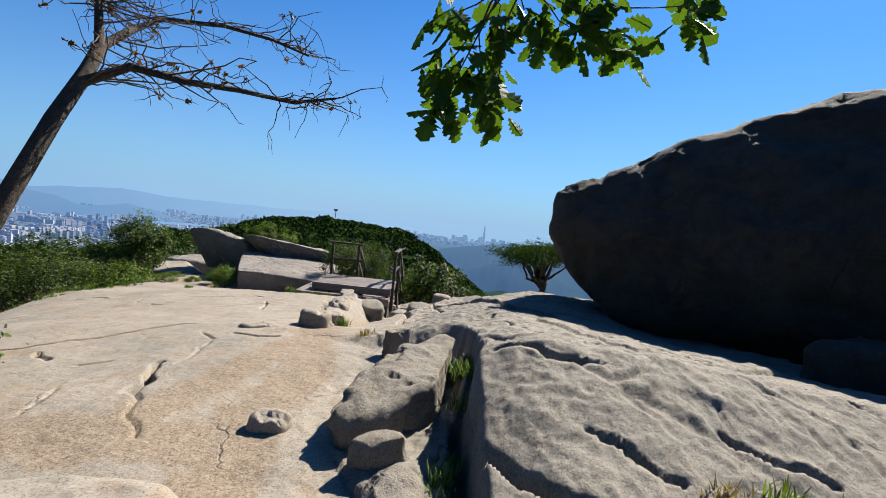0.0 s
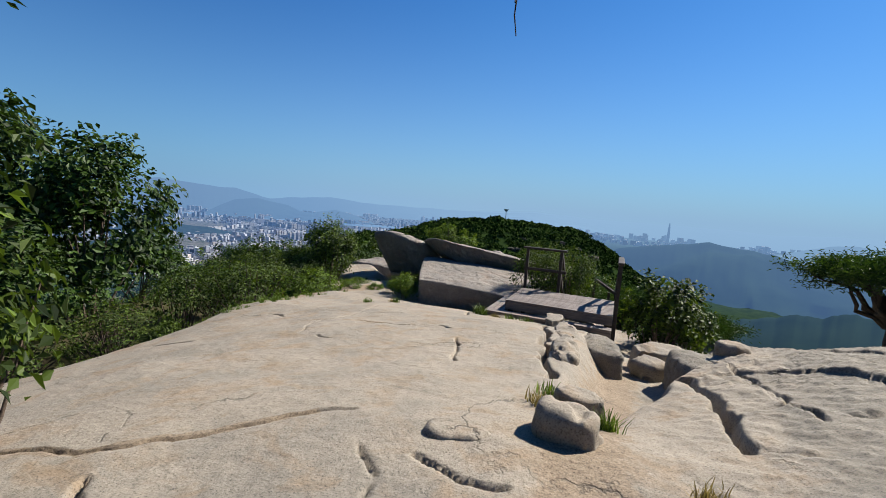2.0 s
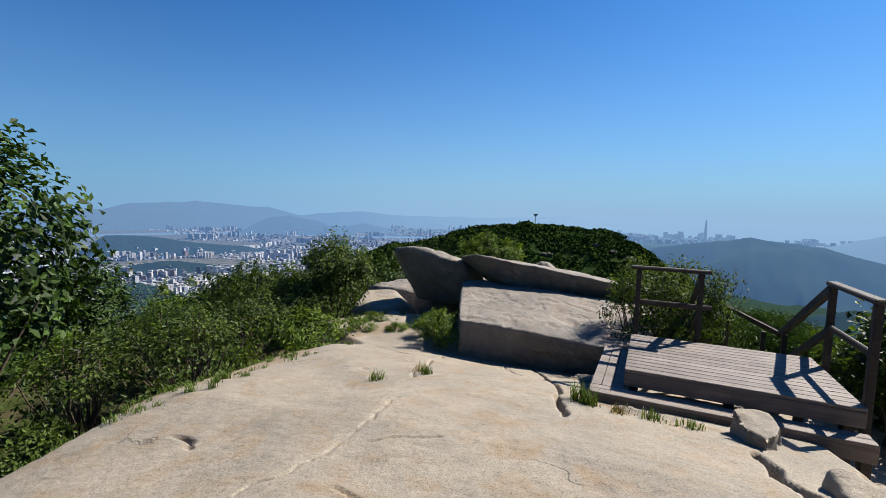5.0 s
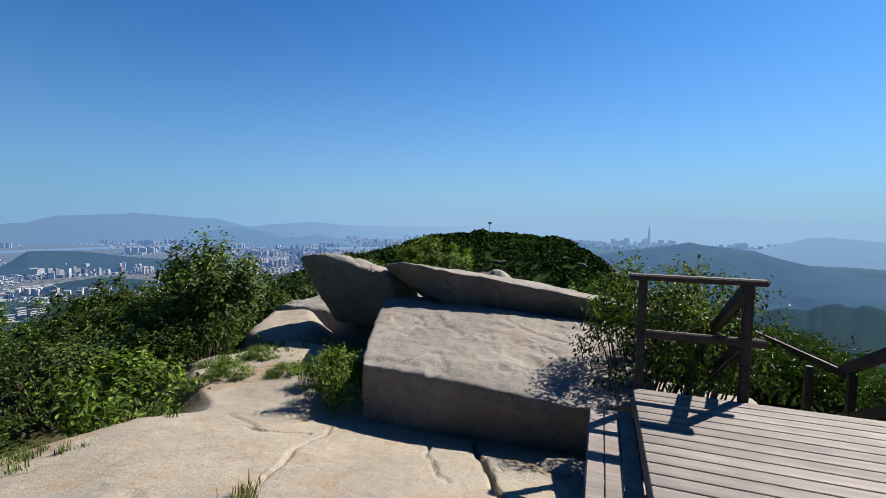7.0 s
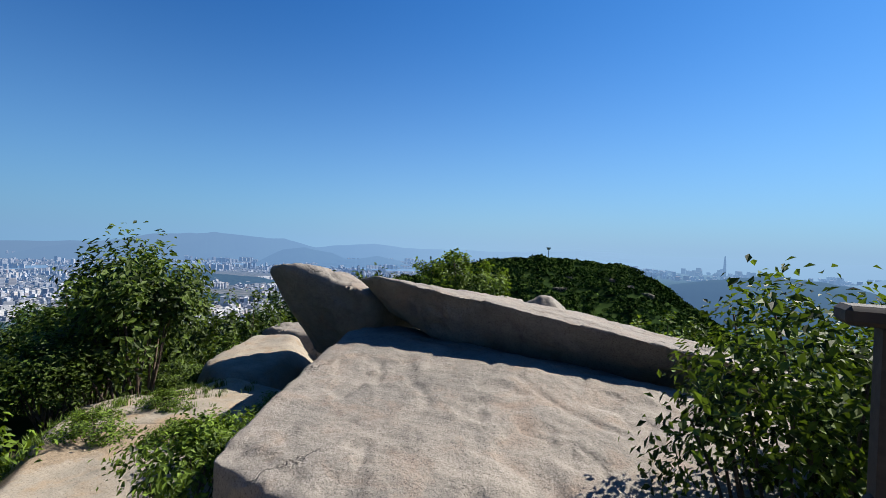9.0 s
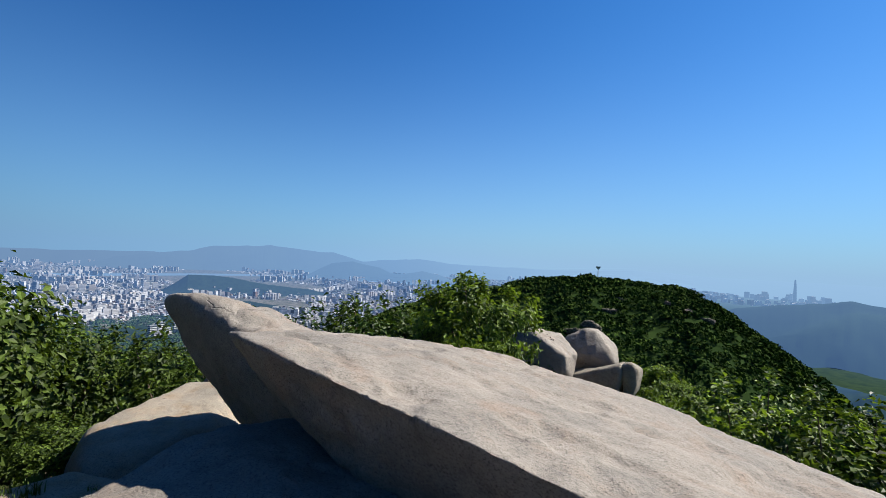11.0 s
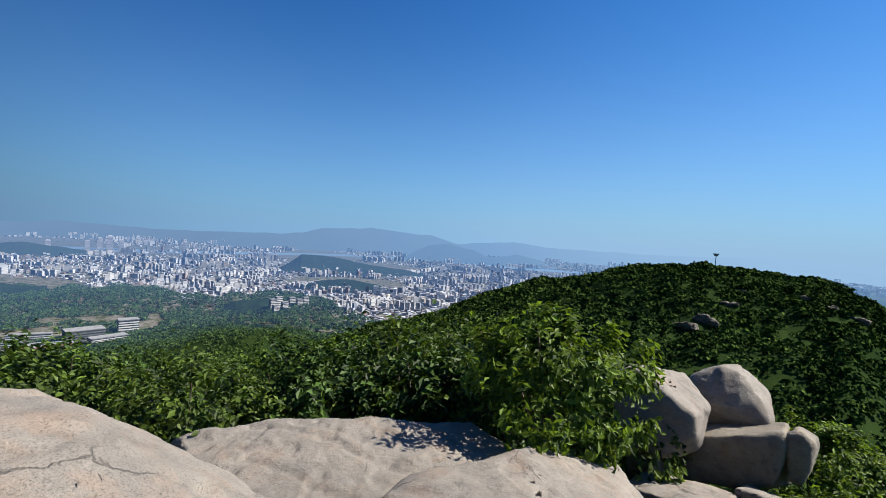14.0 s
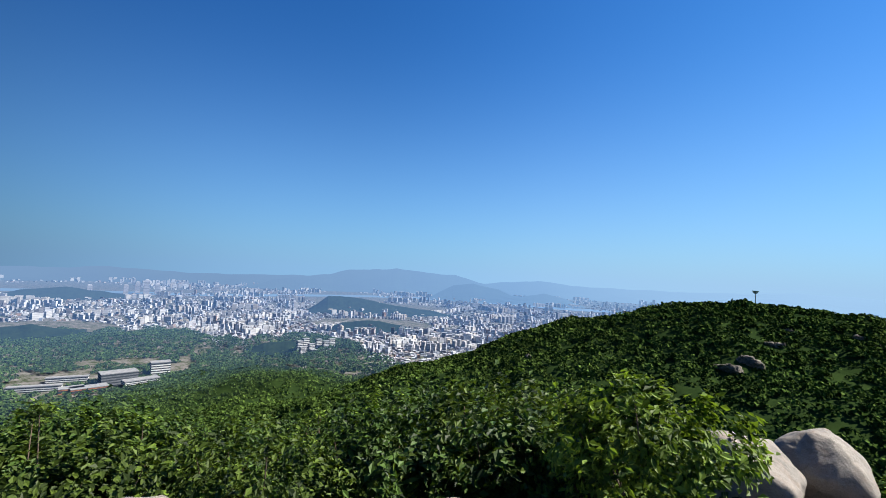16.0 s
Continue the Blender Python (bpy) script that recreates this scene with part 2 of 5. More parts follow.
def grid_faces(nu, nv, wrap=False):
    u = np.arange(nu if wrap else nu - 1)
    v = np.arange(nv - 1)
    uu, vv = np.meshgrid(u, v, indexing="ij")
    u2 = (uu + 1) % nu
    return np.stack([uu * nv + vv, u2 * nv + vv, u2 * nv + vv + 1, uu * nv + vv + 1], -1).reshape(-1, 4)


def part(name, bm, material, parent=None, label="", smooth=False):
    me = bpy.data.meshes.new(name)
    bm.to_mesh(me)
    bm.free()
    for p in me.polygons:
        p.use_smooth = smooth
    me.materials.append(material)
    ob = new(name, me)
    if parent:
        ob.parent = parent
    if label:
        ob["label"] = label
    return ob


def part_mesh(name, me, parent=None, label=""):
    ob = new(name, me)
    if parent:
        ob.parent = parent
    if label:
        ob["label"] = label
    return ob


def thing(name, m, label, category, group="", kind=""):
    ob = new(name)
    ob.matrix_world = m
    return tagged(ob, label, category, group, kind)


def bar_bm(a, b, w, h, bevel=0.006, bm=None):
    """A squared timber from a to b, w wide and h high."""
    bm = bm or bmesh.new()
    a, b = Vector(a), Vector(b)
    way = b - a
    m = way.to_track_quat("X", "Z").to_matrix().to_4x4()
    made = bmesh.ops.create_cube(bm, size=1)["verts"]
    for v in made:
        v.co = m @ Vector((v.co.x * way.length, v.co.y * w, v.co.z * h)) + (a + b) / 2
    if bevel:
        edges = list({e for v in made for e in v.link_edges})
        bmesh.ops.bevel(bm, geom=edges, offset=bevel, segments=1, affect="EDGES")
    return bm


def tube_arrays(points, radii, sides=8):
    """Corners and quads of a tapered tube along points."""
    pts = [Vector(p) for p in points]
    verts, faces = [], []
    side = Vector((0.3, 0.9, 0.2))
    for i, p in enumerate(pts):
        way = (pts[min(i + 1, len(pts) - 1)] - pts[max(i - 1, 0)]).normalized()
        u = way.cross(side)
        if u.length < 0.05:
            u = way.cross(Vector((1, 0, 0)))
        u.normalize()
        v = way.cross(u)
        for k in range(sides):
            a = 2 * math.pi * k / sides
            verts.append(p + (u * math.cos(a) + v * math.sin(a)) * radii[i])
    n = len(pts)
    for i in range(n - 1):
        for k in range(sides):
            k2 = (k + 1) % sides
            faces.append((i * sides + k, i * sides + k2, (i + 1) * sides + k2, (i + 1) * sides + k))
    return np.array([tuple(v) for v in verts]), np.array(faces)


def join_arrays(items):
    verts, faces, base = [], [], 0
    for v, f in items:
        verts.append(v)
        faces.append(f + base)
        base += len(v)
    return np.concatenate(verts), np.concatenate(faces)


def wander(rng, a, b, n, amount):
    """Points from a to b along a crooked line."""
    a, b = np.array(a, float), np.array(b, float)
    t = np.linspace(0, 1, n)[:, None]
    off = np.cumsum(rng.normal(0, amount, (n, 3)), 0)
    off -= off[0] + (off[-1] - off[0]) * t
    return a + (b - a) * t + off


def leaf_arrays(centres, normals, sizes, rng, aspect=0.55):
    """Folded four-cornered leaves, two faces each."""
    n = len(centres)
    way = rng.normal(0, 1, (n, 3))
    way[:, 2] -= 0.2
    nor = normals + rng.normal(0, 0.55, (n, 3))
    nor /= np.linalg.norm(nor, axis=1)[:, None] + 1e-9
    u = np.cross(nor, way)
    u /= np.linalg.norm(u, axis=1)[:, None] + 1e-9
    v = np.cross(nor, u)
    s = sizes[:, None]
    a = centres - u * s * 0.5
    b = centres + v * s * 0.5 * aspect + nor * s * 0.08
    c = centres + u * s * 0.5 - nor * s * 0.10
    d = centres - v * s * 0.5 * aspect + nor * s * 0.08
    verts = np.stack([a, b, c, d], 1).reshape(-1, 3)
    k = np.arange(n)[:, None] * 4
    faces = np.concatenate([k + np.array([[0, 1, 2]]), k + np.array([[0, 2, 3]])], 0)
    return verts, faces


def hull_rock(name, corners, material, bevel=0.08, fine=0.10, rough=0.02, bumps=0.05, seed=1, smooth=3, grooves=()):
    """A weathered block: the hull of its corners, edges worn round, surface uneven. Corners in metres."""
    bm = bmesh.new()
    for p in corners:
        bm.verts.new(p)
    res = bmesh.ops.convex_hull(bm, input=bm.verts)
    loose = [g for g in res["geom_interior"] + res["geom_unused"] if isinstance(g, bmesh.types.BMVert) and g.is_valid]
    if loose:
        bmesh.ops.delete(bm, geom=list(set(loose)), context="VERTS")
    bmesh.ops.dissolve_limit(bm, angle_limit=radians(4), verts=bm.verts, edges=bm.edges)
    bmesh.ops.triangulate(bm, faces=bm.faces)
    for _ in range(9):
        long = [e for e in bm.edges if e.calc_length() > fine]
        if not long or len(bm.faces) > 60000:
            break
        bmesh.ops.subdivide_edges(bm, edges=long, cuts=1)
        bmesh.ops.triangulate(bm, faces=[f for f in bm.faces if len(f.verts) > 3])
    for _ in range(max(2, round(2.2 * (bevel / fine) ** 2)) + smooth):
        bmesh.ops.smooth_vert(bm, verts=bm.verts, factor=0.5, use_axis_x=True, use_axis_y=True, use_axis_z=True)
    bmesh.ops.recalc_face_normals(bm, faces=bm.faces)
    bm.normal_update()
    shift = Vector((seed * 3.7, seed * 1.3, seed * 2.1))
    for v in bm.verts:
        p = v.co + shift
        k = bumps * noise.fractal(p * 0.9, 1.0, 2.0, 3) + rough * noise.fractal(p * 5.0, 1.0, 2.0, 4)
        chip = noise.fractal(p * 2.2 + Vector((9, 4, 1)), 1.0, 2.0, 3)
        k -= 1.6 * rough * min(1.0, max(0.0, (chip - 0.25) / 0.06))
        v.co += v.normal * k
    if grooves:
        co = np.array([tuple(v.co) for v in bm.verts])
        cut = np.zeros(len(co))
        for w, d, line in grooves:
            far = dist_line(co[:, 0] + 0.05 * fbm(co[:, 0] * 4, co[:, 1] * 4, 2, 3), co[:, 1] + 0.05 * fbm(co[:, 0] * 4, co[:, 1] * 4, 2, 9), line)
            cut = np.maximum(cut, d * np.exp(-(far / w) ** 2))
        for v, k in zip(bm.verts, cut):
            if k > 1e-4 and v.normal.z > 0.3:
                v.co -= v.normal * float(k)
    return part(name, bm, material, smooth=True)


# ---- materials ----
class Nodes:
    """A short way to write node trees."""

    def __init__(self, name):
        self.mat = bpy.data.materials.new(name)
        self.mat.use_nodes = True
        self.t = self.mat.node_tree
        self.out = self.t.nodes["Material Output"]
        self.bsdf = self.t.nodes["Principled BSDF"]

    def add(self, kind, **values):
        n = self.t.nodes.new(kind)
        for k, v in values.items():
            n.inputs[k.replace("_", " ")].default_value = v
        return n

    def link(self, a, b):
        self.t.links.new(a, b)

    def pos(self):
        return self.add("ShaderNodeNewGeometry").outputs["Position"]

    def noise(self, scale, detail=4.0, rough=0.55, vec=None, distort=0.0):
        n = self.add("ShaderNodeTexNoise", Scale=scale, Detail=detail, Roughness=rough, Distortion=distort)
        self.link(vec or self.pos(), n.inputs["Vector"])
        return n.outputs["Fac"]

    def ramp(self, fac, *stops):
        n = self.add("ShaderNodeValToRGB")
        e = n.color_ramp.elements
        while len(e) < len(stops):
            e.new(0.5)
        for k, (p, c) in enumerate(stops):
            e[k].position = p
            e[k].color = (*c, 1) if isinstance(c, tuple) else (c, c, c, 1)
        self.link(fac, n.inputs[0])
        return n.outputs[0]

    def mix(self, fac, a, b, mode="MIX"):
        n = self.t.nodes.new("ShaderNodeMix")
        n.data_type, n.blend_type = "RGBA", mode
        for sock, v in ((n.inputs[0], fac), (n.inputs[6], a), (n.inputs[7], b)):
            if isinstance(v, (int, float)):
                sock.default_value = v
            elif isinstance(v, tuple):
                sock.default_value = (*v, 1)
            else:
                self.link(v, sock)
        return n.outputs[2]

    def math(self, op, a, b=0.0):
        n = self.t.nodes.new("ShaderNodeMath")
        n.operation = op
        for sock, v in ((n.inputs[0], a), (n.inputs[1], b)):
            if isinstance(v, (int, float)):
                sock.default_value = v
            else:
                self.link(v, sock)
        return n.outputs[0]

    def bump(self, height, strength, distance):
        n = self.add("ShaderNodeBump", Strength=strength, Distance=distance)
        self.link(height, n.inputs["Height"])
        self.link(n.outputs[0], self.bsdf.inputs["Normal"])

    def finish(self, colour, roughness=0.85):
        if isinstance(colour, tuple):
            self.bsdf.inputs["Base Color"].default_value = (*colour, 1)
        else:
            self.link(colour, self.bsdf.inputs["Base Color"])
        self.bsdf.inputs["Roughness"].default_value = roughness
        self.bsdf.inputs["Specular IOR Level"].default_value = 0.3
        return self.mat


def granite(name, pale, dark, warm, soil=0.0, lichen=0.4, hair=0.7, relief=0.55):
    m = Nodes(name)
    big = m.ramp(m.noise(0.9, 6, 0.7), (0.40, dark), (0.56, pale))
    stain = m.ramp(m.noise(2.6, 6, 0.65, distort=0.6), (0.50, 0.0), (0.68, 0.9))
    col = m.mix(stain, big, warm)
    grey = m.ramp(m.noise(5.5, 6, 0.7), (0.5, 0.0), (0.68, lichen))
    col = m.mix(grey, col, tuple(0.62 * c for c in dark))
    if soil:
        att = m.add("ShaderNodeAttribute")
        att.attribute_name = "soil"
        mask = m.math("ADD", att.outputs["Fac"], m.math("MULTIPLY", m.math("SUBTRACT", m.noise(6, 7, 0.7), 0.5), 1.6))
        earth = m.ramp(mask, (0.40, 0.0), (0.62, soil))
        tan = m.ramp(m.noise(45, 5, 0.8), (0.35, (0.10, 0.07, 0.045)), (0.52, (0.19, 0.145, 0.098)), (0.68, (0.26, 0.205, 0.148)))
        spot = m.add("ShaderNodeAttribute")
        spot.attribute_name = "ridge"
        crust = m.ramp(m.noise(7, 8, 0.75), (0.32, (0.085, 0.077, 0.062)), (0.5, (0.150, 0.134, 0.108)), (0.68, (0.182, 0.163, 0.131)))
        col = m.mix(m.math("MULTIPLY", spot.outputs["Fac"], 0.85), col, crust)
        col = m.mix(earth, col, tan)
    streak = m.ramp(m.noise(1.9, 8, 0.75, distort=1.5), (0.28, 0.62), (0.42, 1.0), (0.7, 1.06))
    col = m.mix(1.0, col, streak, "MULTIPLY")
    grain = m.ramp(m.noise(80, 3, 0.75), (0.30, 0.38), (0.46, 1.0), (0.72, 1.28))
    col = m.mix(1.0, col, grain, "MULTIPLY")
    pits = m.ramp(m.noise(26, 5, 0.75), (0.30, 0.45), (0.43, 1.03))
    col = m.mix(0.6, col, pits, "MULTIPLY")
    # sparse hairline cracks with dark lips
    warp = m.add("ShaderNodeTexNoise", Scale=1.3, Detail=6.0, Roughness=0.6)
    m.link(m.pos(), warp.inputs["Vector"])
    shift = m.t.nodes.new("ShaderNodeVectorMath")
    shift.operation = "MULTIPLY_ADD"
    m.link(warp.outputs["Color"], shift.inputs[0])
    shift.inputs[1].default_value = (0.9, 0.9, 0.9)
    m.link(m.pos(), shift.inputs[2])
    cell = m.add("ShaderNodeTexVoronoi", Scale=hair)
    cell.feature = "DISTANCE_TO_EDGE"
    m.link(shift.outputs[0], cell.inputs["Vector"])
    line = m.ramp(cell.outputs["Distance"], (0.0, 1.0), (0.012, 0.0))
    line = m.math("MULTIPLY", line, m.ramp(m.noise(0.8, 4, 0.6), (0.55, 0.0), (0.63, 1.0)))
    col = m.mix(m.math("MULTIPLY", line, 0.7), col, tuple(0.3 * c for c in dark))
    hgt = m.math("ADD", m.math("MULTIPLY", m.noise(11, 8, 0.68), 1.0), m.math("MULTIPLY", m.noise(95, 3, 0.7), 0.16))
    hgt = m.math("SUBTRACT", hgt, m.math("MULTIPLY", line, 0.6))
    m.bump(hgt, relief, 0.03)
    return m.finish(col, 0.88)


def timber(name, colour, grain=0.35):
    m = Nodes(name)
    tc = m.add("ShaderNodeTexCoord")
    mp = m.add("ShaderNodeMapping")
    mp.inputs["Scale"].default_value = (2.0, 40.0, 40.0)
    m.link(tc.outputs["Object"], mp.inputs["Vector"])
    n = m.noise(1.0, 5, 0.6, mp.outputs[0])
    tone = m.ramp(n, (0.3, 1 - grain), (0.7, 1 + grain * 0.6))
    own = m.add("ShaderNodeObjectInfo").outputs["Random"]
    base = m.mix(1.0, colour, m.ramp(own, (0.0, 0.82), (1.0, 1.12)), "MULTIPLY")
    dirt = m.ramp(m.noise(3.2, 5), (0.4, 0.8), (0.65, 1.08))
    col = m.mix(1.0, m.mix(1.0, base, tone, "MULTIPLY"), dirt, "MULTIPLY")
    m.bump(n, 0.25, 0.004)
    return m.finish(col, 0.7)


def leafy(name, dark, light, through=0.35):
    m = Nodes(name)
    geo = m.add("ShaderNodeNewGeometry")
    col = m.ramp(geo.outputs["Random Per Island"], (0.0, dark), (0.75, light), (1.0, tuple(1.35 * c for c in light)))
    patch = m.ramp(m.noise(0.7, 3), (0.3, 0.7), (0.7, 1.2))
    col = m.mix(1.0, col, patch, "MULTIPLY")
    m.finish(col, 0.55)
    m.bsdf.inputs["Specular IOR Level"].default_value = 0.2
    tr = m.add("ShaderNodeBsdfTranslucent")
    m.link(m.mix(1.0, col, (1.25, 1.25, 0.5), "MULTIPLY"), tr.inputs["Color"])
    mix = m.add("ShaderNodeMixShader", Fac=through)
    m.link(m.bsdf.outputs[0], mix.inputs[1])
    m.link(tr.outputs[0], mix.inputs[2])
    m.link(mix.outputs[0], m.out.inputs["Surface"])
    return m.mat


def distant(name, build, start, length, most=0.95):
    """A backdrop material: a plain surface with haze painted in as emission, growing with distance."""
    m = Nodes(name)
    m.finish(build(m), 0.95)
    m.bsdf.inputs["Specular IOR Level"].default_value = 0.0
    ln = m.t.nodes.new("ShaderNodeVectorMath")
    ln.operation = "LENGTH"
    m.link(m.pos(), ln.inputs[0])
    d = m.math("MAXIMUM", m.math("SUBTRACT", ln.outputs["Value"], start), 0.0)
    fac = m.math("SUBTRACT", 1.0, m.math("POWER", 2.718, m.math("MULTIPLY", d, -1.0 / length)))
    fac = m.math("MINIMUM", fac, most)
    # haze colour: blue where thin, pale where deep, painted brighter on the sun's side
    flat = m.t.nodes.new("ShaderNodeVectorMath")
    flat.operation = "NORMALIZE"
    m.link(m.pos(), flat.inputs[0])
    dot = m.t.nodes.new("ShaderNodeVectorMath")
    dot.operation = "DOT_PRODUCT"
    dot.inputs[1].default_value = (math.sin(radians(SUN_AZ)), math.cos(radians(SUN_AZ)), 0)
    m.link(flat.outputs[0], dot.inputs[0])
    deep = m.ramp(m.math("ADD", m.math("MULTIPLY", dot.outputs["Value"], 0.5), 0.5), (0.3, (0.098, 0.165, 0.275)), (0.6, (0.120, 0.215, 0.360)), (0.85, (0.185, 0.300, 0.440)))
    haze_glow = m.mix(m.ramp(fac, (0.25, 0.0), (0.9, 1.0)), (0.055, 0.130, 0.295), deep)
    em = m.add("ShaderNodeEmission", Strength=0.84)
    m.link(haze_glow, em.inputs["Color"])
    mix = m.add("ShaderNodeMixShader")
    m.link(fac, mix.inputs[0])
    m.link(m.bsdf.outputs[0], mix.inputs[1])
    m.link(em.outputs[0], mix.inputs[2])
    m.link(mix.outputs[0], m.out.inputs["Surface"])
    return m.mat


GRANITE = granite("granite", (0.2253, 0.1938, 0.1513), (0.1827, 0.1615, 0.13), (0.1997, 0.1445, 0.0918), soil=0.9, lichen=0.22)
GRANITE_ROUGH = granite("granite_rough", (0.1742, 0.153, 0.1207), (0.1275, 0.1139, 0.0918), (0.17, 0.136, 0.0952), lichen=0.6, relief=0.9)
GRANITE_BLOCK = granite("granite_block", (0.1913, 0.17, 0.1445), (0.1462, 0.1326, 0.1156), (0.1802, 0.1394, 0.1088), lichen=0.45, relief=0.75)
GRANITE_FAR = granite("granite_outcrop", (0.120, 0.106, 0.088), (0.050, 0.046, 0.038), (0.110, 0.088, 0.064), lichen=0.6, relief=1.0)
# lichen-dark granite, darkened further to put the boulder's shade into its colour
GRANITE_SHADED = granite("granite_shaded", (0.045, 0.03675, 0.027), (0.0255, 0.021, 0.0165), (0.054, 0.03975, 0.0255), lichen=0.5, relief=0.8)
DECK = timber("deck_boards", (0.17, 0.1428, 0.1258))
RAIL = timber("rail_timber", (0.045, 0.036, 0.03))
BARK = granite("bark", (0.052, 0.039, 0.029), (0.026, 0.020, 0.015), (0.064, 0.047, 0.031), lichen=0.6, relief=1.0)
TWIG = granite("twig_bark", (0.0910, 0.0665, 0.0490), (0.0490, 0.0350, 0.0280), (0.0980, 0.0700, 0.0490))
LEAF = leafy("leaf_green", (0.00688, 0.01548, 0.00258), (0.06708, 0.1032, 0.01548))
LEAF_DARK = leafy("leaf_dark", (0.00602, 0.01462, 0.00258), (0.03784, 0.0731, 0.01032), 0.25)
LEAF_LIME = leafy("leaf_lime", (0.016, 0.034, 0.004), (0.118, 0.180, 0.025), 0.4)
LEAF_DRY = leafy("leaf_dry", (0.0620, 0.0310, 0.0124), (0.1364, 0.0744, 0.0310), 0.25)
NEEDLE = leafy("pine_needles", (0.016, 0.03732, 0.009632), (0.04532, 0.08531, 0.016), 0.2)
GRASS = leafy("grass_blades", (0.03732, 0.06398, 0.007998), (0.09598, 0.144, 0.02666), 0.35)
STRAW = leafy("dry_grass", (0.1364, 0.1054, 0.0496), (0.2604, 0.2046, 0.1116), 0.3)


def metal_of(name, colour):
    m = Nodes(name)
    return m.finish(m.mix(1.0, colour, m.ramp(m.noise(30, 4), (0.3, 0.7), (0.7, 1.1)), "MULTIPLY"), 0.45)


POLE = metal_of("painted_steel", (0.30, 0.34, 0.36))


def land_colour(m):
    zed = m.add("ShaderNodeSeparateXYZ")
    m.link(m.pos(), zed.inputs[0])
    soil = m.ramp(m.noise(0.9, 6), (0.4, (0.0550, 0.0468, 0.0275)), (0.6, (0.0303, 0.0413, 0.0121)))
    wood = m.ramp(m.noise(0.05, 6, 0.7), (0.35, (0.0099, 0.0198, 0.0066)), (0.65, (0.0220, 0.0385, 0.0110)))
    rough = m.ramp(m.math("MULTIPLY", zed.outputs[2], -0.02), (0.05, 0.0), (0.12, 1.0))
    up = m.mix(rough, soil, wood)
    town = m.ramp(m.noise(0.05, 8, 0.8), (0.40, (0.0275, 0.0413, 0.0193)), (0.55, (0.1210, 0.1155, 0.1100)), (0.68, (0.1980, 0.1870, 0.1760)))
    low = m.ramp(m.math("MULTIPLY", zed.outputs[2], -1 / 200), (0.893, 0.0), (0.8985, 1.0))
    across = m.math("ADD", zed.outputs[0], m.math("MULTIPLY", zed.outputs[1], 0.22))
    left = m.ramp(m.math("ADD", m.math("MULTIPLY", across, -0.002), 0.5), (0.45, 0.0), (0.6, 1.0))
    return m.mix(m.math("MULTIPLY", low, left), up, town)


def town_colour(m):
    own = m.add("ShaderNodeNewGeometry").outputs["Random Per Island"]
    wall = m.ramp(own, (0.0, (0.07, 0.07, 0.08)), (0.2, (0.20, 0.20, 0.21)), (0.45, (0.40, 0.41, 0.43)), (0.74, (0.50, 0.50, 0.50)),
                  (0.82, (0.22, 0.15, 0.12)), (0.92, (0.17, 0.21, 0.27)), (1.0, (0.36, 0.35, 0.33)))
    mp = m.add("ShaderNodeMapping")
    mp.inputs["Scale"].default_value = (0.02, 0.02, 0.35)
    m.link(m.pos(), mp.inputs["Vector"])
    lines = m.ramp(m.noise(1.0, 2, 0.5, mp.outputs[0]), (0.45, 0.72), (0.55, 1.0))
    return m.mix(1.0, wall, lines, "MULTIPLY")


def forest_colour(m):
    own = m.add("ShaderNodeNewGeometry").outputs["Random Per Island"]
    col = m.ramp(own, (0.0, (0.016, 0.030, 0.007)), (0.7, (0.040, 0.068, 0.014)), (1.0, (0.062, 0.098, 0.022)))
    tree = m.ramp(m.noise(0.30, 2, 0.5), (0.35, 0.55), (0.62, 1.35))
    col = m.mix(1.0, col, tree, "MULTIPLY")
    return m.mix(1.0, col, m.ramp(m.noise(0.02, 3), (0.3, 0.75), (0.7, 1.25)), "MULTIPLY")


def peaks_colour(m):
    return m.ramp(m.noise(0.004, 6), (0.4, (0.008, 0.016, 0.009)), (0.6, (0.018, 0.032, 0.016)))


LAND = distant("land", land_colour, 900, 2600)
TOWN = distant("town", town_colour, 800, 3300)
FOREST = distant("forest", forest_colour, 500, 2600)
# PEAKS, PEAKS_FAR and PEAKS_HAZE share one colour; only their painted haze differs
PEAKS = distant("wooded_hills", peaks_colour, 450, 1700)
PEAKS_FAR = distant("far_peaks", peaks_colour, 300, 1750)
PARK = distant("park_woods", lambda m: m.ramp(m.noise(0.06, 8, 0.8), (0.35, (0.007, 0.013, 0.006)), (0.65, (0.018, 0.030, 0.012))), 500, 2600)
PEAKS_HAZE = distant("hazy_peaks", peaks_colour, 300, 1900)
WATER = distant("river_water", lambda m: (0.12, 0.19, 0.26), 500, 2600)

# ---- ground ----
# the bare rock near the path
def rock_sheet(name, label, xs, ys, lower=0.0):
    xx, yy = np.meshgrid(xs, ys, indexing="ij")
    zz = rock_h(xx, yy) - lower
    ob = new(name, mesh_of(name, np.stack([xx, yy, zz], -1).reshape(-1, 3), grid_faces(len(xs), len(ys)), GRANITE))
    soil = np.zeros_like(xx)
    for w, pts in SOIL_PATHS:
        soil = np.maximum(soil, np.exp(-(dist_line(xx, yy, pts) / w) ** 2))
    ob.data.attributes.new("soil", "FLOAT", "POINT").data.foreach_set("value", soil.ravel().astype(np.float32))
    ridge = ramp(xx - (1.15 + 0.22 * np.clip(yy - 1, 0, 9)) + 0.25 * fbm(xx * 2, yy * 2, 3, 83), -0.15, 0.25)
    ob.data.attributes.new("ridge", "FLOAT", "POINT").data.foreach_set("value", ridge.ravel().astype(np.float32))
    return tagged(ob, label, "rock", kind="structure")


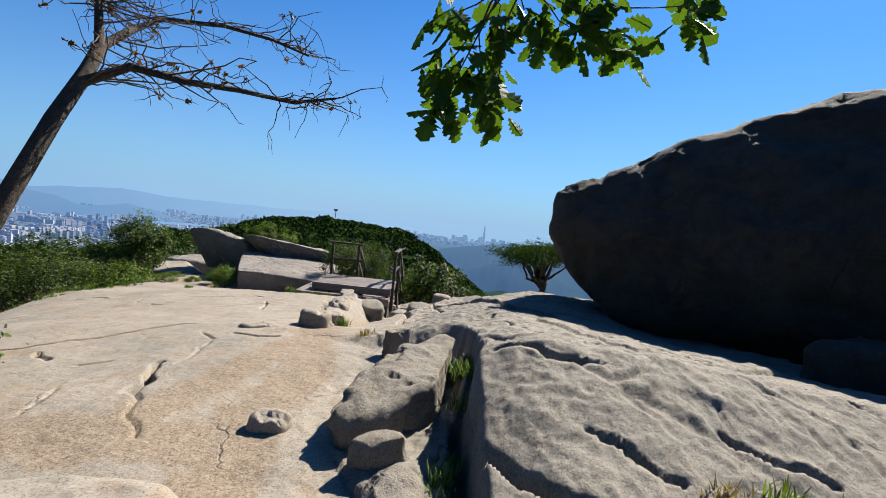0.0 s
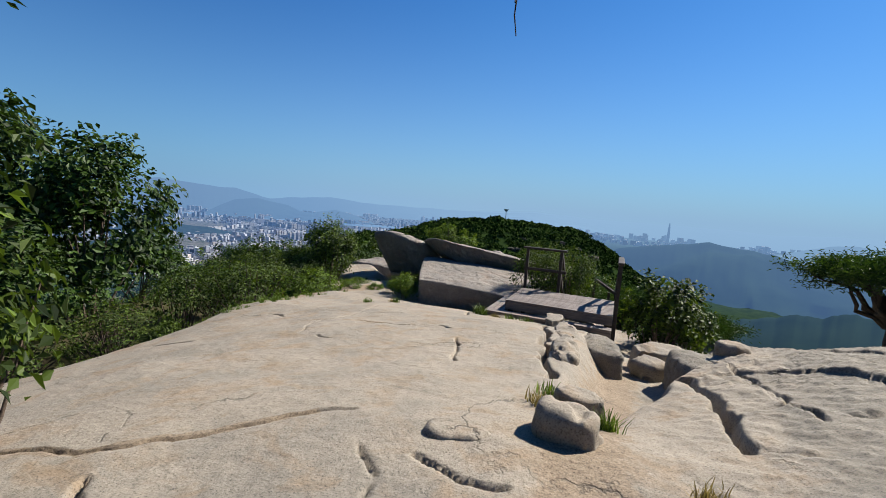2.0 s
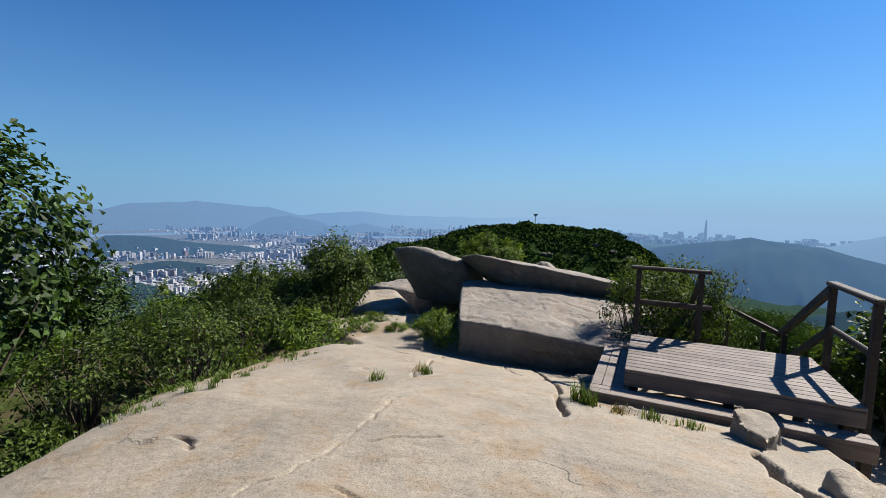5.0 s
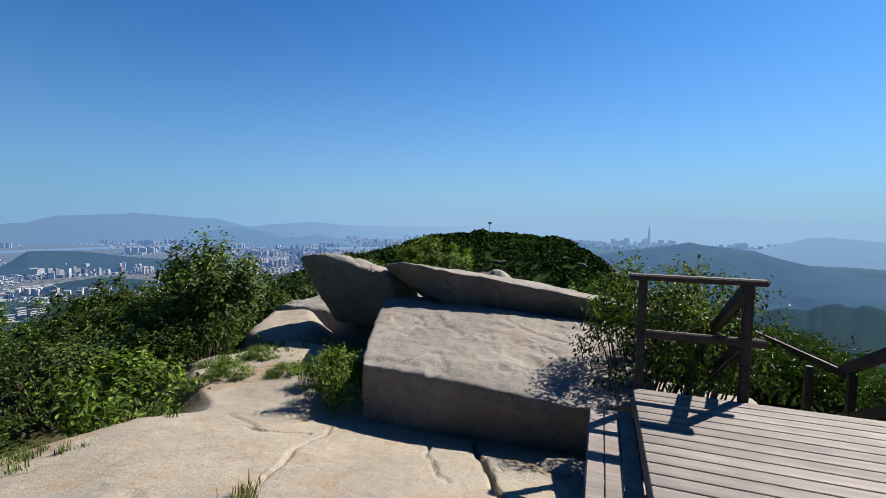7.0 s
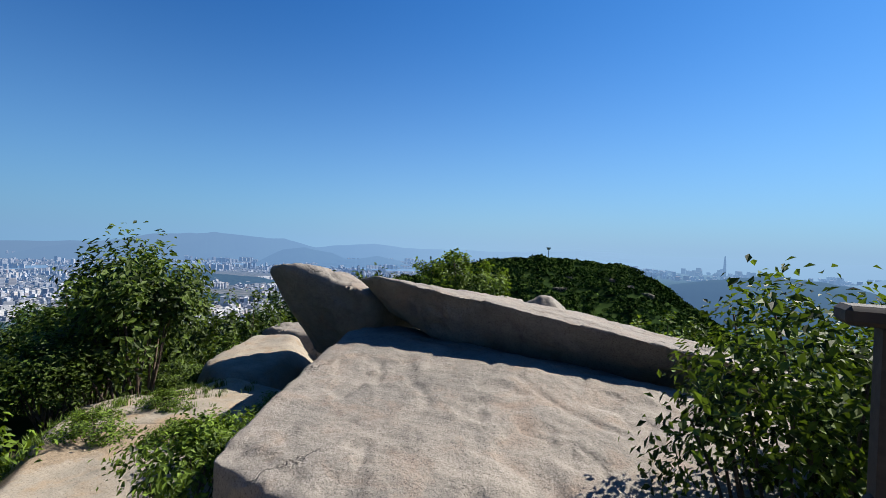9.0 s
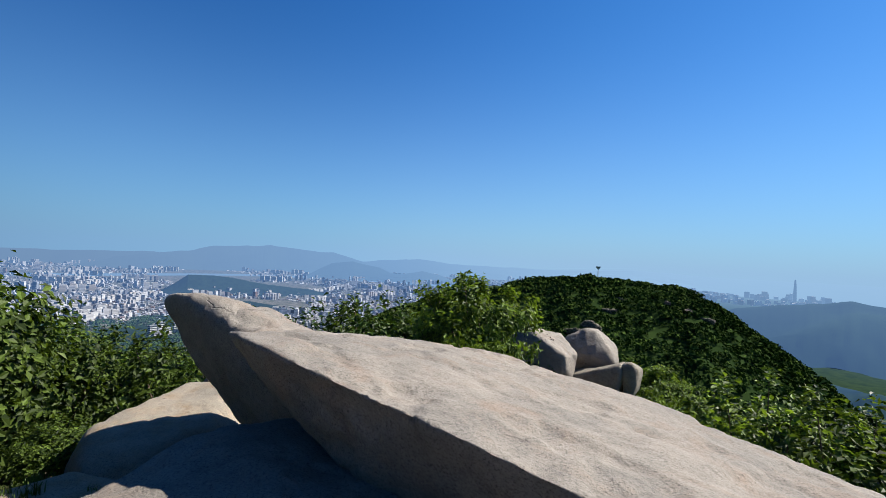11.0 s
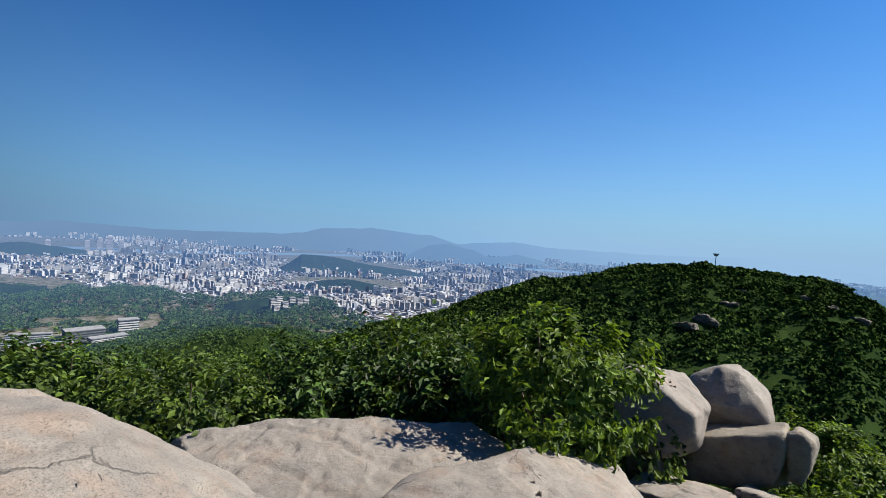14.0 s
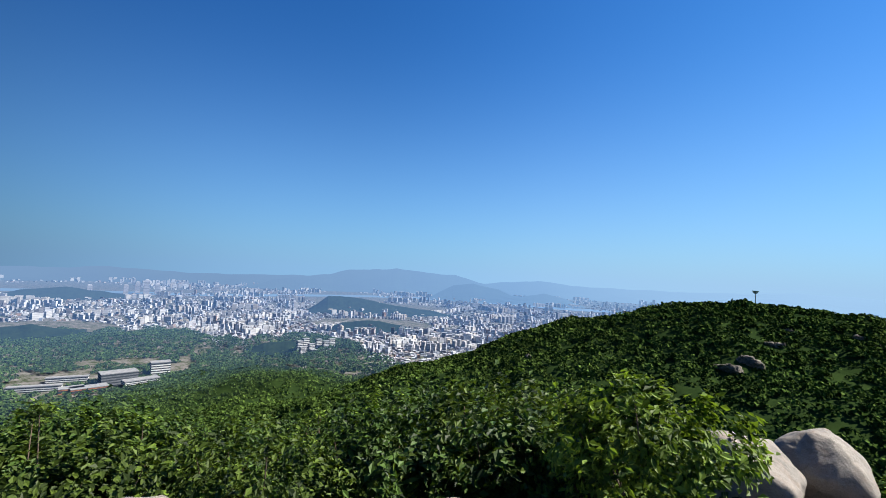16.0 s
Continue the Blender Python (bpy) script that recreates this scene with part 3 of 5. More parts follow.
def spaced(a, b, c, d, fine, wide):
    """Even steps: fine between b and c, wide outside."""
    return np.concatenate([np.arange(a, b - 1e-6, wide), np.arange(b, c, fine), np.arange(c, d, wide)])


rock_sheet("rock_outcrop", "pale beige weathered granite outcrop with joints and gritty soil", spaced(-8.6, -4.6, 4.6, 8.4, 0.019, 0.05), spaced(-5.6, -2.7, 5.4, 12.6, 0.019, 0.036))

# one sheet of land out to the horizon
rr = np.concatenate([[0.0], np.geomspace(3, 4900, 230)])
aa = np.linspace(0, 2 * math.pi, 560, endpoint=False)
AA, RR = np.meshgrid(aa, rr, indexing="ij")
LX, LY = -2.5 + RR * np.cos(AA), 4 + RR * np.sin(AA)
ground = new("ground", mesh_of("ground", np.stack([LX, LY, land_h(LX, LY)], -1).reshape(-1, 3), grid_faces(len(aa), len(rr), True), LAND))
tagged(ground, "wooded mountain land falling to a wide city plain", "ground", kind="structure")


def deg_xy(yaw, d):
    """Place at that many degrees left of +y, d metres out."""
    return -math.sin(radians(yaw)) * d, math.cos(radians(yaw)) * d


def ridge_wall(name, label, d, depth, base, profile, seed, amp, mat=None):
    """A far mountain chain: a thick ridge whose crest follows (degrees left, degrees up)."""
    profile = sorted(profile)
    ya = np.linspace(profile[0][0], profile[-1][0], 420)
    up = np.interp(ya, [p[0] for p in profile], [p[1] for p in profile])
    crest = d * np.tan(np.radians(up)) + amp * fbm(ya / 2.2, ya * 0, 4, seed)
    rows = []
    for k, out in ((0.0, -1.0), (0.14, -0.84), (0.28, -0.7), (0.42, -0.56), (0.56, -0.42), (0.7, -0.29), (0.84, -0.15), (0.94, -0.06), (1.0, 0.0), (0.8, 0.25), (0.0, 1.0)):
        rad = d + out * depth + depth * 0.12 * fbm(ya / 3 + k * 4, ya * 0 + k * 9, 3, seed + 3) * (1 - k)
        z = base + (crest - base) * k + (0.16 * depth * fbm(ya * d / 9000 + 3 * k, ya * 0 + 2.3 * k, 4, seed + 7) * k * (1 - k) * 1.6)
        rows.append(np.stack([-np.sin(np.radians(ya)) * rad, np.cos(np.radians(ya)) * rad, z], -1))
    verts = np.stack(rows, 1).reshape(-1, 3)
    ob = new(name, mesh_of(name, verts, grid_faces(len(ya), len(rows)), mat or PEAKS))
    return tagged(ob, label, "mountain", kind="structure")


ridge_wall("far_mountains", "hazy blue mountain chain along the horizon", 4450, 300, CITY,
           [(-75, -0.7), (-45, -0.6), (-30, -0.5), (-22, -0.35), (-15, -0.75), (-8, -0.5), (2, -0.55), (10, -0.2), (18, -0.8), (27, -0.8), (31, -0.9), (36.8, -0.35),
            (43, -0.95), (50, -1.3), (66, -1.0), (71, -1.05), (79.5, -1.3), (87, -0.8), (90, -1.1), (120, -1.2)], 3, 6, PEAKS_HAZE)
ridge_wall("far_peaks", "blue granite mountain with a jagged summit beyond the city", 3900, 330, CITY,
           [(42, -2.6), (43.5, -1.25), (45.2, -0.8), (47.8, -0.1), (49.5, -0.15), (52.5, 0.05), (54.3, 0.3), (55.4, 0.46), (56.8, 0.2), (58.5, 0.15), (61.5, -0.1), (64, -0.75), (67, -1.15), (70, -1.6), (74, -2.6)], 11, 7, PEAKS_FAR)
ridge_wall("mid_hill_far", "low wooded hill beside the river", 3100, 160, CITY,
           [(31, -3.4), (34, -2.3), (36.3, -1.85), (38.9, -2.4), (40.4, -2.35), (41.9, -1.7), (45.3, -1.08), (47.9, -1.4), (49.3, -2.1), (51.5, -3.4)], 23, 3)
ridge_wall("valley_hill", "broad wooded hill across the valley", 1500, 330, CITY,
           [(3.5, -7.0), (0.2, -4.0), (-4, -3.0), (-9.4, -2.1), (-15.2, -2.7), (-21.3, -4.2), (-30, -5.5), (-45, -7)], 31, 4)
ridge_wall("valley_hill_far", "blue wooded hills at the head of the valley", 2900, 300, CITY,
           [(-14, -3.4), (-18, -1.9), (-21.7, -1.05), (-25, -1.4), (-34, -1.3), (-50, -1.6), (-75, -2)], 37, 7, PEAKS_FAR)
ridge_wall("valley_spur", "dark wooded spur dropping into the valley", 760, 260, CITY,
           [(-4, -13.2), (-9, -11.5), (-14, -9.6), (-20, -8.2), (-27, -7.2), (-36, -7.6), (-50, -6.5), (-75, -6)], 47, 5)
for yaw, elv, wide, d, high in ((90, -3.0, 6.5, 2550, 0), (58, -6.3, 7.5, 1330, 0), (92, -6.6, 6.0, 1350, 0), (68, -8.9, 5.5, 1010, 0)):
    ridge_wall("city_park_hill", "dark wooded hill rising among city blocks", d, 0.06 * d, CITY,
               [(yaw - wide, math.degrees(math.atan2(CITY, d)) - 0.2), (yaw - wide * 0.5, elv - 0.5), (yaw, elv), (yaw + wide * 0.5, elv - 0.3), (yaw + wide, math.degrees(math.atan2(CITY, d)) - 0.2)],
               int(d), 2, PARK)

ridge_wall("city_park_hill", "long dark wooded ridge dropping towards the river", 1900, 120, CITY,
           [(66.5, -5.5), (63.8, -3.35), (61.2, -3.4), (57.1, -4.1), (50.6, -4.85), (46, -5.5)], 77, 2, PARK)

# ---- rocks ----
def rock_thing(name, label, corners, material, **kw):
    return tagged(hull_rock(name, corners, material, **kw), label, "rock")


# flat-topped block in front of the wedge
rock_thing("rock_slab", "flat-topped pale granite block with a shaded broken front face",
           [(-4.40, 8.98, -0.06), (-3.55, 9.22, -0.03), (-2.80, 9.28, -0.06), (-2.0, 8.85, -0.14), (-1.35, 9.3, -0.14), (-1.2, 11.5, 0.02), (-5.35, 11.35, 0.19), (-5.2, 12.2, 0.12), (-4.9, 10.2, 0.05), (-3.2, 11.4, 0.16),
            (-4.37, 9.02, -0.85), (-2.0, 9.1, -0.85), (-1.3, 9.5, -0.9), (-1.3, 12.2, -0.9), (-5.3, 12.4, -0.9), (-4.9, 10.2, -0.85)],
           GRANITE_BLOCK, bevel=0.035, fine=0.05, rough=0.013, bumps=0.03, seed=2, smooth=1,
           grooves=[(0.03, 0.018, [(-4.45, 10.75), (-4.25, 10.45), (-4.1, 10.3)]), (0.03, 0.015, [(-4.0, 10.5), (-3.75, 10.35), (-3.6, 10.1)]), (0.03, 0.015, [(-3.2, 11.0), (-2.7, 10.6), (-2.3, 10.5)]),
                    (0.03, 0.015, [(-2.9, 10.2), (-2.4, 10.1), (-2.1, 9.8)]), (0.03, 0.015, [(-3.9, 9.7), (-3.5, 9.6)])])
# long tapering wedge lying on the block
rock_thing("rock_wedge", "long tapering granite slab lying across a flat block",
           [(-5.38, 11.6, 0.76), (-5.0, 11.42, 0.83), (-3.9, 11.45, 0.69), (-2.7, 11.5, 0.51), (-1.5, 11.6, 0.33), (-0.95, 11.8, 0.18),
            (-5.9, 12.4, 0.62), (-5.6, 13.4, 0.50), (-4.4, 14.0, 0.40), (-3.0, 13.7, 0.30), (-1.0, 13.0, 0.10),
            (-5.05, 11.75, 0.35), (-4.3, 11.72, 0.1), (-2.4, 11.82, 0.0), (-0.95, 12.0, -0.1), (-5.3, 13.4, -0.2), (-3.0, 13.8, -0.4), (-1.0, 13.1, -0.3)],
           GRANITE_BLOCK, bevel=0.04, fine=0.055, rough=0.014, bumps=0.03, seed=5, smooth=1,
           grooves=[(0.025, 0.014, [(-5.4, 12.9), (-5.0, 13.0), (-4.7, 12.8), (-4.45, 12.55), (-4.2, 12.55)]), (0.02, 0.02, [(-4.2, 12.55), (-3.8, 12.4), (-3.5, 12.5)])])
# leaning boulder beside it
rock_thing("rock_boulder", "leaning angular boulder with an orange-stained sunlit top",
           [(-7.66, 12.2, 0.74), (-7.40, 12.15, 0.84), (-7.0, 12.3, 0.85), (-5.75, 12.25, 0.45), (-5.6, 12.7, 0.42), (-7.95, 12.45, 0.70), (-7.45, 12.85, 0.62), (-6.6, 13.1, 0.45), (-5.55, 13.3, 0.2),
            (-7.45, 12.4, 0.15), (-6.95, 12.8, -0.7), (-6.2, 12.75, -0.7), (-5.6, 12.5, -0.5), (-7.6, 13.2, -0.8), (-5.6, 13.5, -0.8), (-6.6, 12.75, 0.74), (-7.9, 13.2, 0.22), (-7.2, 13.6, 0.12), (-6.4, 13.9, 0.0), (-5.9, 13.8, 0.05), (-7.4, 14.2, -0.8), (-6.2, 14.2, -0.8)],
           GRANITE_BLOCK, bevel=0.10, fine=0.07, rough=0.018, bumps=0.05, seed=8, smooth=3)
# low rocks left of and behind the leaning boulder
rock_thing("rock_ledge", "low rounded granite ledge beside the leaning boulder",
           [(-9.0, 12.0, -0.88), (-9.6, 13.5, -0.78), (-8.9, 14.0, -0.74), (-7.6, 12.6, -0.78), (-7.9, 11.6, -0.92), (-9.2, 11.8, -1.6), (-10, 13.6, -1.8), (-7.6, 14.2, -1.8), (-7.3, 11.6, -1.6)],
           GRANITE, bevel=0.2, fine=0.12, rough=0.01, bumps=0.05, seed=12, smooth=4)
rock_thing("rock_ledge", "flat granite ledge edged with grass",
           [(-7.1, 9.6, -0.72), (-6.2, 10.4, -0.70), (-6.6, 11.0, -0.74), (-7.6, 10.4, -0.76), (-7.2, 9.4, -1.4), (-6, 10.4, -1.4), (-6.6, 11.3, -1.5), (-7.8, 10.5, -1.5)],
           GRANITE, bevel=0.08, fine=0.1, rough=0.01, bumps=0.03, seed=13, smooth=3)
rock_thing("rock_ledge", "small rounded rock at the foot of a shrub",
           [(-8.3, 9.9, -0.86), (-7.6, 10.1, -0.80), (-7.5, 10.7, -0.82), (-8.3, 10.6, -0.9), (-8.3, 9.9, -1.3), (-7.6, 10.1, -1.3), (-7.7, 10.9, -1.4), (-8.3, 10.7, -1.4)],
           GRANITE, bevel=0.1, fine=0.1, rough=0.01, bumps=0.03, seed=14, smooth=4)
# rocks beyond the wedge
rock_thing("rock_shelf", "broad pale granite shelf beyond the wedge",
           [(-9.7, 13.9, -0.66), (-9.3, 14.9, -0.58), (-8.6, 16.0, -0.58), (-7.8, 17.1, -0.66), (-6.2, 16.9, -0.7), (-5.8, 15.2, -0.65), (-6.6, 14.0, -0.75), (-7.4, 13.8, -0.8),
            (-10.4, 13.6, -1.7), (-9, 16.6, -2.2), (-7.6, 17.6, -2.3), (-5.9, 17.1, -2.3), (-5.6, 15, -1.9), (-7.2, 13.4, -1.7)],
           GRANITE_BLOCK, bevel=0.10, fine=0.08, rough=0.014, bumps=0.04, seed=17, smooth=2,
           grooves=[(0.05, 0.025, [(-9.4, 14.6), (-8.4, 15.2), (-7.4, 15.4), (-6.6, 16.2)]), (0.05, 0.02, [(-8.6, 14.3), (-7.6, 14.7), (-7.0, 14.8)])])
rock_thing("rock_shelf", "rounded granite shelf broken off at its edge",
           [(-7.0, 15.2, -0.42), (-6.5, 16.6, -0.38), (-6.0, 17.7, -0.66), (-5.4, 17.2, -0.72), (-4.85, 16.2, -0.62), (-4.7, 15.3, -0.38), (-5.0, 14.2, -0.2), (-6.4, 14.0, -0.3),
            (-7.2, 15.3, -1.8), (-6.4, 17.8, -2.6), (-5.3, 17.3, -2.6), (-4.6, 15.9, -2.2), (-4.8, 13.9, -1.5), (-6.6, 13.8, -1.5)],
           GRANITE_BLOCK, bevel=0.11, fine=0.08, rough=0.014, bumps=0.04, seed=19, smooth=2,
           grooves=[(0.05, 0.025, [(-6.8, 15.0), (-6.0, 15.3), (-5.2, 15.2)])])
def heap_rock(label, corners, seed, material=GRANITE_BLOCK, bevel=0.21, fine=0.09, grooves=()):
    tagged(hull_rock("boulder", corners, material, bevel=bevel, fine=fine, rough=0.012, bumps=0.05, seed=seed, smooth=3, grooves=grooves), label, "boulder", "boulder heap")


heap_rock("smooth rounded boulder in full sun on a heap",
          [(-7.05, 23.2, -1.2), (-6.85, 23.3, -0.85), (-6.35, 23.5, -0.55), (-5.95, 23.5, -0.6), (-5.55, 23.3, -1.0), (-5.30, 23.2, -1.45), (-5.35, 23.3, -1.95), (-7.0, 23.2, -1.9),
           (-7.0, 24.9, -1.1), (-6.3, 25.0, -0.75), (-5.6, 24.9, -1.2), (-5.5, 25.0, -2.4), (-7.0, 25.0, -2.4), (-6.2, 22.9, -1.3)], 23, bevel=0.30)
heap_rock("rounded boulder half hidden behind a bush",
          [(-7.75, 21.3, -0.75), (-7.35, 21.4, -0.45), (-6.95, 21.3, -0.58), (-6.45, 21.1, -0.82), (-6.08, 21.1, -1.0), (-6.05, 21.1, -1.4), (-6.6, 20.9, -1.95), (-7.5, 21.0, -1.95),
           (-7.7, 22.6, -0.8), (-6.8, 22.7, -0.7), (-6.2, 22.6, -1.2), (-6.3, 22.6, -2.2), (-7.7, 22.6, -2.2)], 27)
heap_rock("long cracked dark boulder lying in a heap",
          [(-6.72, 22.3, -1.98), (-6.2, 22.1, -1.72), (-5.5, 22.2, -1.42), (-5.0, 22.3, -1.24), (-4.95, 22.2, -1.5), (-5.1, 22.2, -2.2), (-5.5, 22.1, -2.5), (-6.5, 22.1, -2.75),
           (-6.6, 23.6, -1.9), (-5.1, 23.6, -1.4), (-5.0, 23.6, -2.6), (-6.6, 23.6, -2.9)], 25, GRANITE_ROUGH, 0.10)
heap_rock("rounded end block split from a long boulder",
          [(-4.98, 22.35, -1.26), (-4.78, 22.4, -1.18), (-4.62, 22.45, -1.35), (-4.62, 22.45, -1.75), (-4.75, 22.4, -2.15), (-4.95, 22.35, -2.1), (-4.95, 23.5, -1.4), (-4.65, 23.4, -1.5), (-4.7, 23.4, -2.2), (-5.0, 23.5, -2.2)], 33, GRANITE_ROUGH, 0.10)
heap_rock("short upright stone propping up a boulder",
          [(-7.3, 21.2, -1.9), (-6.8, 21.2, -1.85), (-6.7, 21.2, -2.4), (-6.75, 21.2, -2.9), (-7.3, 21.2, -2.95), (-7.2, 21.9, -1.95), (-6.75, 21.9, -2.0), (-6.75, 21.9, -3.1), (-7.3, 21.9, -3.1)], 35, bevel=0.10, fine=0.07)
heap_rock("small rounded stone under a dark boulder",
          [(-5.5, 21.3, -2.08), (-5.1, 21.2, -1.98), (-4.82, 21.3, -2.05), (-4.8, 21.3, -2.3), (-5.4, 21.2, -2.5), (-5.5, 22.2, -2.3), (-4.8, 22.2, -2.3), (-4.9, 22.2, -3.2), (-5.5, 22.2, -3.2), (-5.3, 21.3, -3.1)], 37, bevel=0.10, fine=0.07)
heap_rock("flat slab wedged in a heap",
          [(-7.0, 20.2, -2.3), (-6.3, 20.0, -2.12), (-5.5, 20.2, -1.98), (-5.4, 20.3, -2.1), (-5.5, 20.2, -2.7), (-6.9, 20.1, -2.9), (-6.9, 21.4, -2.4), (-5.4, 21.4, -2.2), (-5.5, 21.4, -3.3), (-6.9, 21.4, -3.4)], 31, bevel=0.08, fine=0.07)
heap_rock("tilted pale boulder at the edge of a heap",
          [(-6.15, 18.3, -2.15), (-5.95, 18.5, -1.62), (-5.6, 18.7, -1.36), (-5.15, 18.7, -1.24), (-4.6, 18.5, -1.30), (-4.0, 18.2, -1.5), (-3.9, 17.7, -1.95), (-5.9, 17.6, -2.5),
           (-5.8, 19.7, -1.7), (-4.6, 19.7, -1.6), (-4.0, 19.3, -2.2), (-4.0, 19.4, -3.6), (-6.1, 19.4, -3.6), (-6.1, 17.8, -3.4), (-4.0, 17.8, -3.3)], 29, bevel=0.12)
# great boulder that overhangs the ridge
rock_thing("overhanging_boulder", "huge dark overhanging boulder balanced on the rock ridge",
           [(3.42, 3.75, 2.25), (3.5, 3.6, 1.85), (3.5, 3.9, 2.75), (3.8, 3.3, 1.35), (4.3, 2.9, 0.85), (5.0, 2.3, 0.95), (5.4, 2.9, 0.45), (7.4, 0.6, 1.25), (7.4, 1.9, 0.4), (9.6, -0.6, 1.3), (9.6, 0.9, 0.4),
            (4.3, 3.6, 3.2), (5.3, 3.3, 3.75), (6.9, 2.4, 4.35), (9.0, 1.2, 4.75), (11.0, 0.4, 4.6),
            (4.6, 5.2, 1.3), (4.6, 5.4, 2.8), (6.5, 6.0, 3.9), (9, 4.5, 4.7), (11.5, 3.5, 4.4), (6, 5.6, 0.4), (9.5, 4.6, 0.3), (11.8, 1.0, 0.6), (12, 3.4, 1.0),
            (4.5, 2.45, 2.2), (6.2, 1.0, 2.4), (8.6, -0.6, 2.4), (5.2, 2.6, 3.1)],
           GRANITE_SHADED, bevel=0.32, fine=0.17, rough=0.03, bumps=0.14, seed=41, smooth=2)
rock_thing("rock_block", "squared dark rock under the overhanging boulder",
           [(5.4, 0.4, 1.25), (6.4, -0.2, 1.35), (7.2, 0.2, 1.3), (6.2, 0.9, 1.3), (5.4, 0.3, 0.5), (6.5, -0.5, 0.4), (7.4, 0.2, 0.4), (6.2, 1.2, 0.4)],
           GRANITE_SHADED, bevel=0.05, fine=0.12, rough=0.02, bumps=0.04, seed=43)


def sit(x, y):
    return float(rock_h(x, y))


def stone(label, cx, cy, lx, ly, top, turn, material, seed, bevel=0.07, n=9, low=0.14):
    """A loose or half-buried stone, lx by ly, whose top stands at height top."""
    rng = np.random.default_rng(seed)
    pts = []
    for k in range(n):
        a = 2 * math.pi * (k + rng.uniform(-0.3, 0.3)) / n
        u, v = math.cos(a) * lx / 2 * rng.uniform(0.85, 1.05), math.sin(a) * ly / 2 * rng.uniform(0.85, 1.05)
        c, s = math.cos(radians(turn)), math.sin(radians(turn))
        px, py = cx + u * c - v * s, cy + u * s + v * c
        pts.append((px, py, sit(px, py) - low))
        pts.append((cx + (px - cx) * 0.86, cy + (py - cy) * 0.86, top - rng.uniform(0.0, 0.04)))
    size = min(lx, ly)
    return tagged(hull_rock("stone", pts, material, bevel=min(bevel, size * 0.2), fine=max(0.035, size * 0.07), rough=0.02, bumps=0.05, seed=seed, smooth=2), label, "stone")


# split grey rock in the middle of the ridge's foot
rock_thing("split_rock", "rough grey split rock in front of the path",
           [(1.02, -1.32, 0.86), (1.15, -1.0, 0.93), (1.4, -0.2, 0.98), (1.78, 0.25, 1.0), (1.9, 0.1, 1.0), (1.74, -0.95, 0.98), (1.5, -1.2, 0.90), (1.2, -1.42, 0.84),
            (0.98, -1.3, 0.72), (1.3, -1.4, 0.5), (1.75, -1.0, 0.5), (1.9, 0.1, 0.5), (1.3, 0.1, 0.5), (1.0, -0.9, 0.5)],
           GRANITE_ROUGH, bevel=0.05, fine=0.05, rough=0.025, bumps=0.05, seed=51, smooth=2)
stone("rough grey stone below the split rock", 1.42, -1.5, 0.42, 0.22, 0.84, 20, GRANITE_ROUGH, 53)
stone("rough grey stone below the split rock", 1.55, -1.95, 0.5, 0.4, 0.82, 80, GRANITE_ROUGH, 55)
stone("squared stone beside the trodden path", 1.3, 0.42, 0.4, 0.26, 0.98, 10, GRANITE, 57)
stone("small pale stone on gritty soil", 0.66, -1.2, 0.36, 0.24, 0.745, 15, GRANITE, 59, bevel=0.03)
stone("rounded stone at the foot of the deck", -0.52, 6.45, 0.42, 0.75, 0.17, 5, GRANITE, 61, bevel=0.06)
stone("long rounded stone along the path edge", -0.18, 5.05, 0.36, 1.25, 0.30, 12, GRANITE, 63, bevel=0.06)
stone("long rounded stone along the path edge", -0.05, 3.7, 0.32, 1.2, 0.48, 8, GRANITE, 65, bevel=0.06)
stone("broad rounded stone beside the path", 0.30, 5.1, 0.72, 1.35, 0.20, 20, GRANITE_ROUGH, 67, bevel=0.12, n=7)
stone("grey boulder at the foot of the ridge", 1.45, 4.45, 0.95, 1.3, 0.42, 15, GRANITE_ROUGH, 91, bevel=0.14, n=9)
stone("rounded pale stone on the path beside a grass tuft", 0.23, 1.28, 0.5, 0.4, sit(0.23, 1.28) + 0.19, 15, GRANITE, 93, bevel=0.09, n=8)
stone("flat pale slab set in gritty soil", -0.38, 1.0, 0.5, 0.34, sit(-0.38, 1.0) + 0.05, 10, GRANITE, 95, bevel=0.04, n=7)
stone("low stone before the deck step", -1.35, 6.65, 0.8, 0.34, -0.06, -8, GRANITE, 69, bevel=0.08)
stone("low pale stone beside grass tufts", 0.25, 1.95, 0.5, 0.35, 0.70, 15, GRANITE, 71)
stone("low pale stone under the flat block", -2.0, 8.5, 1.0, 0.4, -0.52, 0, GRANITE, 73)
stone("rounded stone on the ridge", 1.75, 4.6, 0.45, 0.4, 0.62, 0, GRANITE, 75, bevel=0.1)
stone("flat pale slab on gritty soil", 0.1, -2.15, 1.3, 0.55, 0.72, 8, GRANITE, 81, bevel=0.06)
stone("low block under the ridge", 3.55, -1.0, 1.0, 0.45, 1.12, -25, GRANITE_ROUGH, 89, bevel=0.08)
stone("flat slab at the end of the gully", 1.15, 5.75, 1.15, 0.75, 0.10, 12, GRANITE, 77, bevel=0.05, n=7)
stone("flat slab at the end of the gully", 0.95, 5.05, 0.6, 0.4, 0.08, -20, GRANITE, 79, bevel=0.05, n=7)

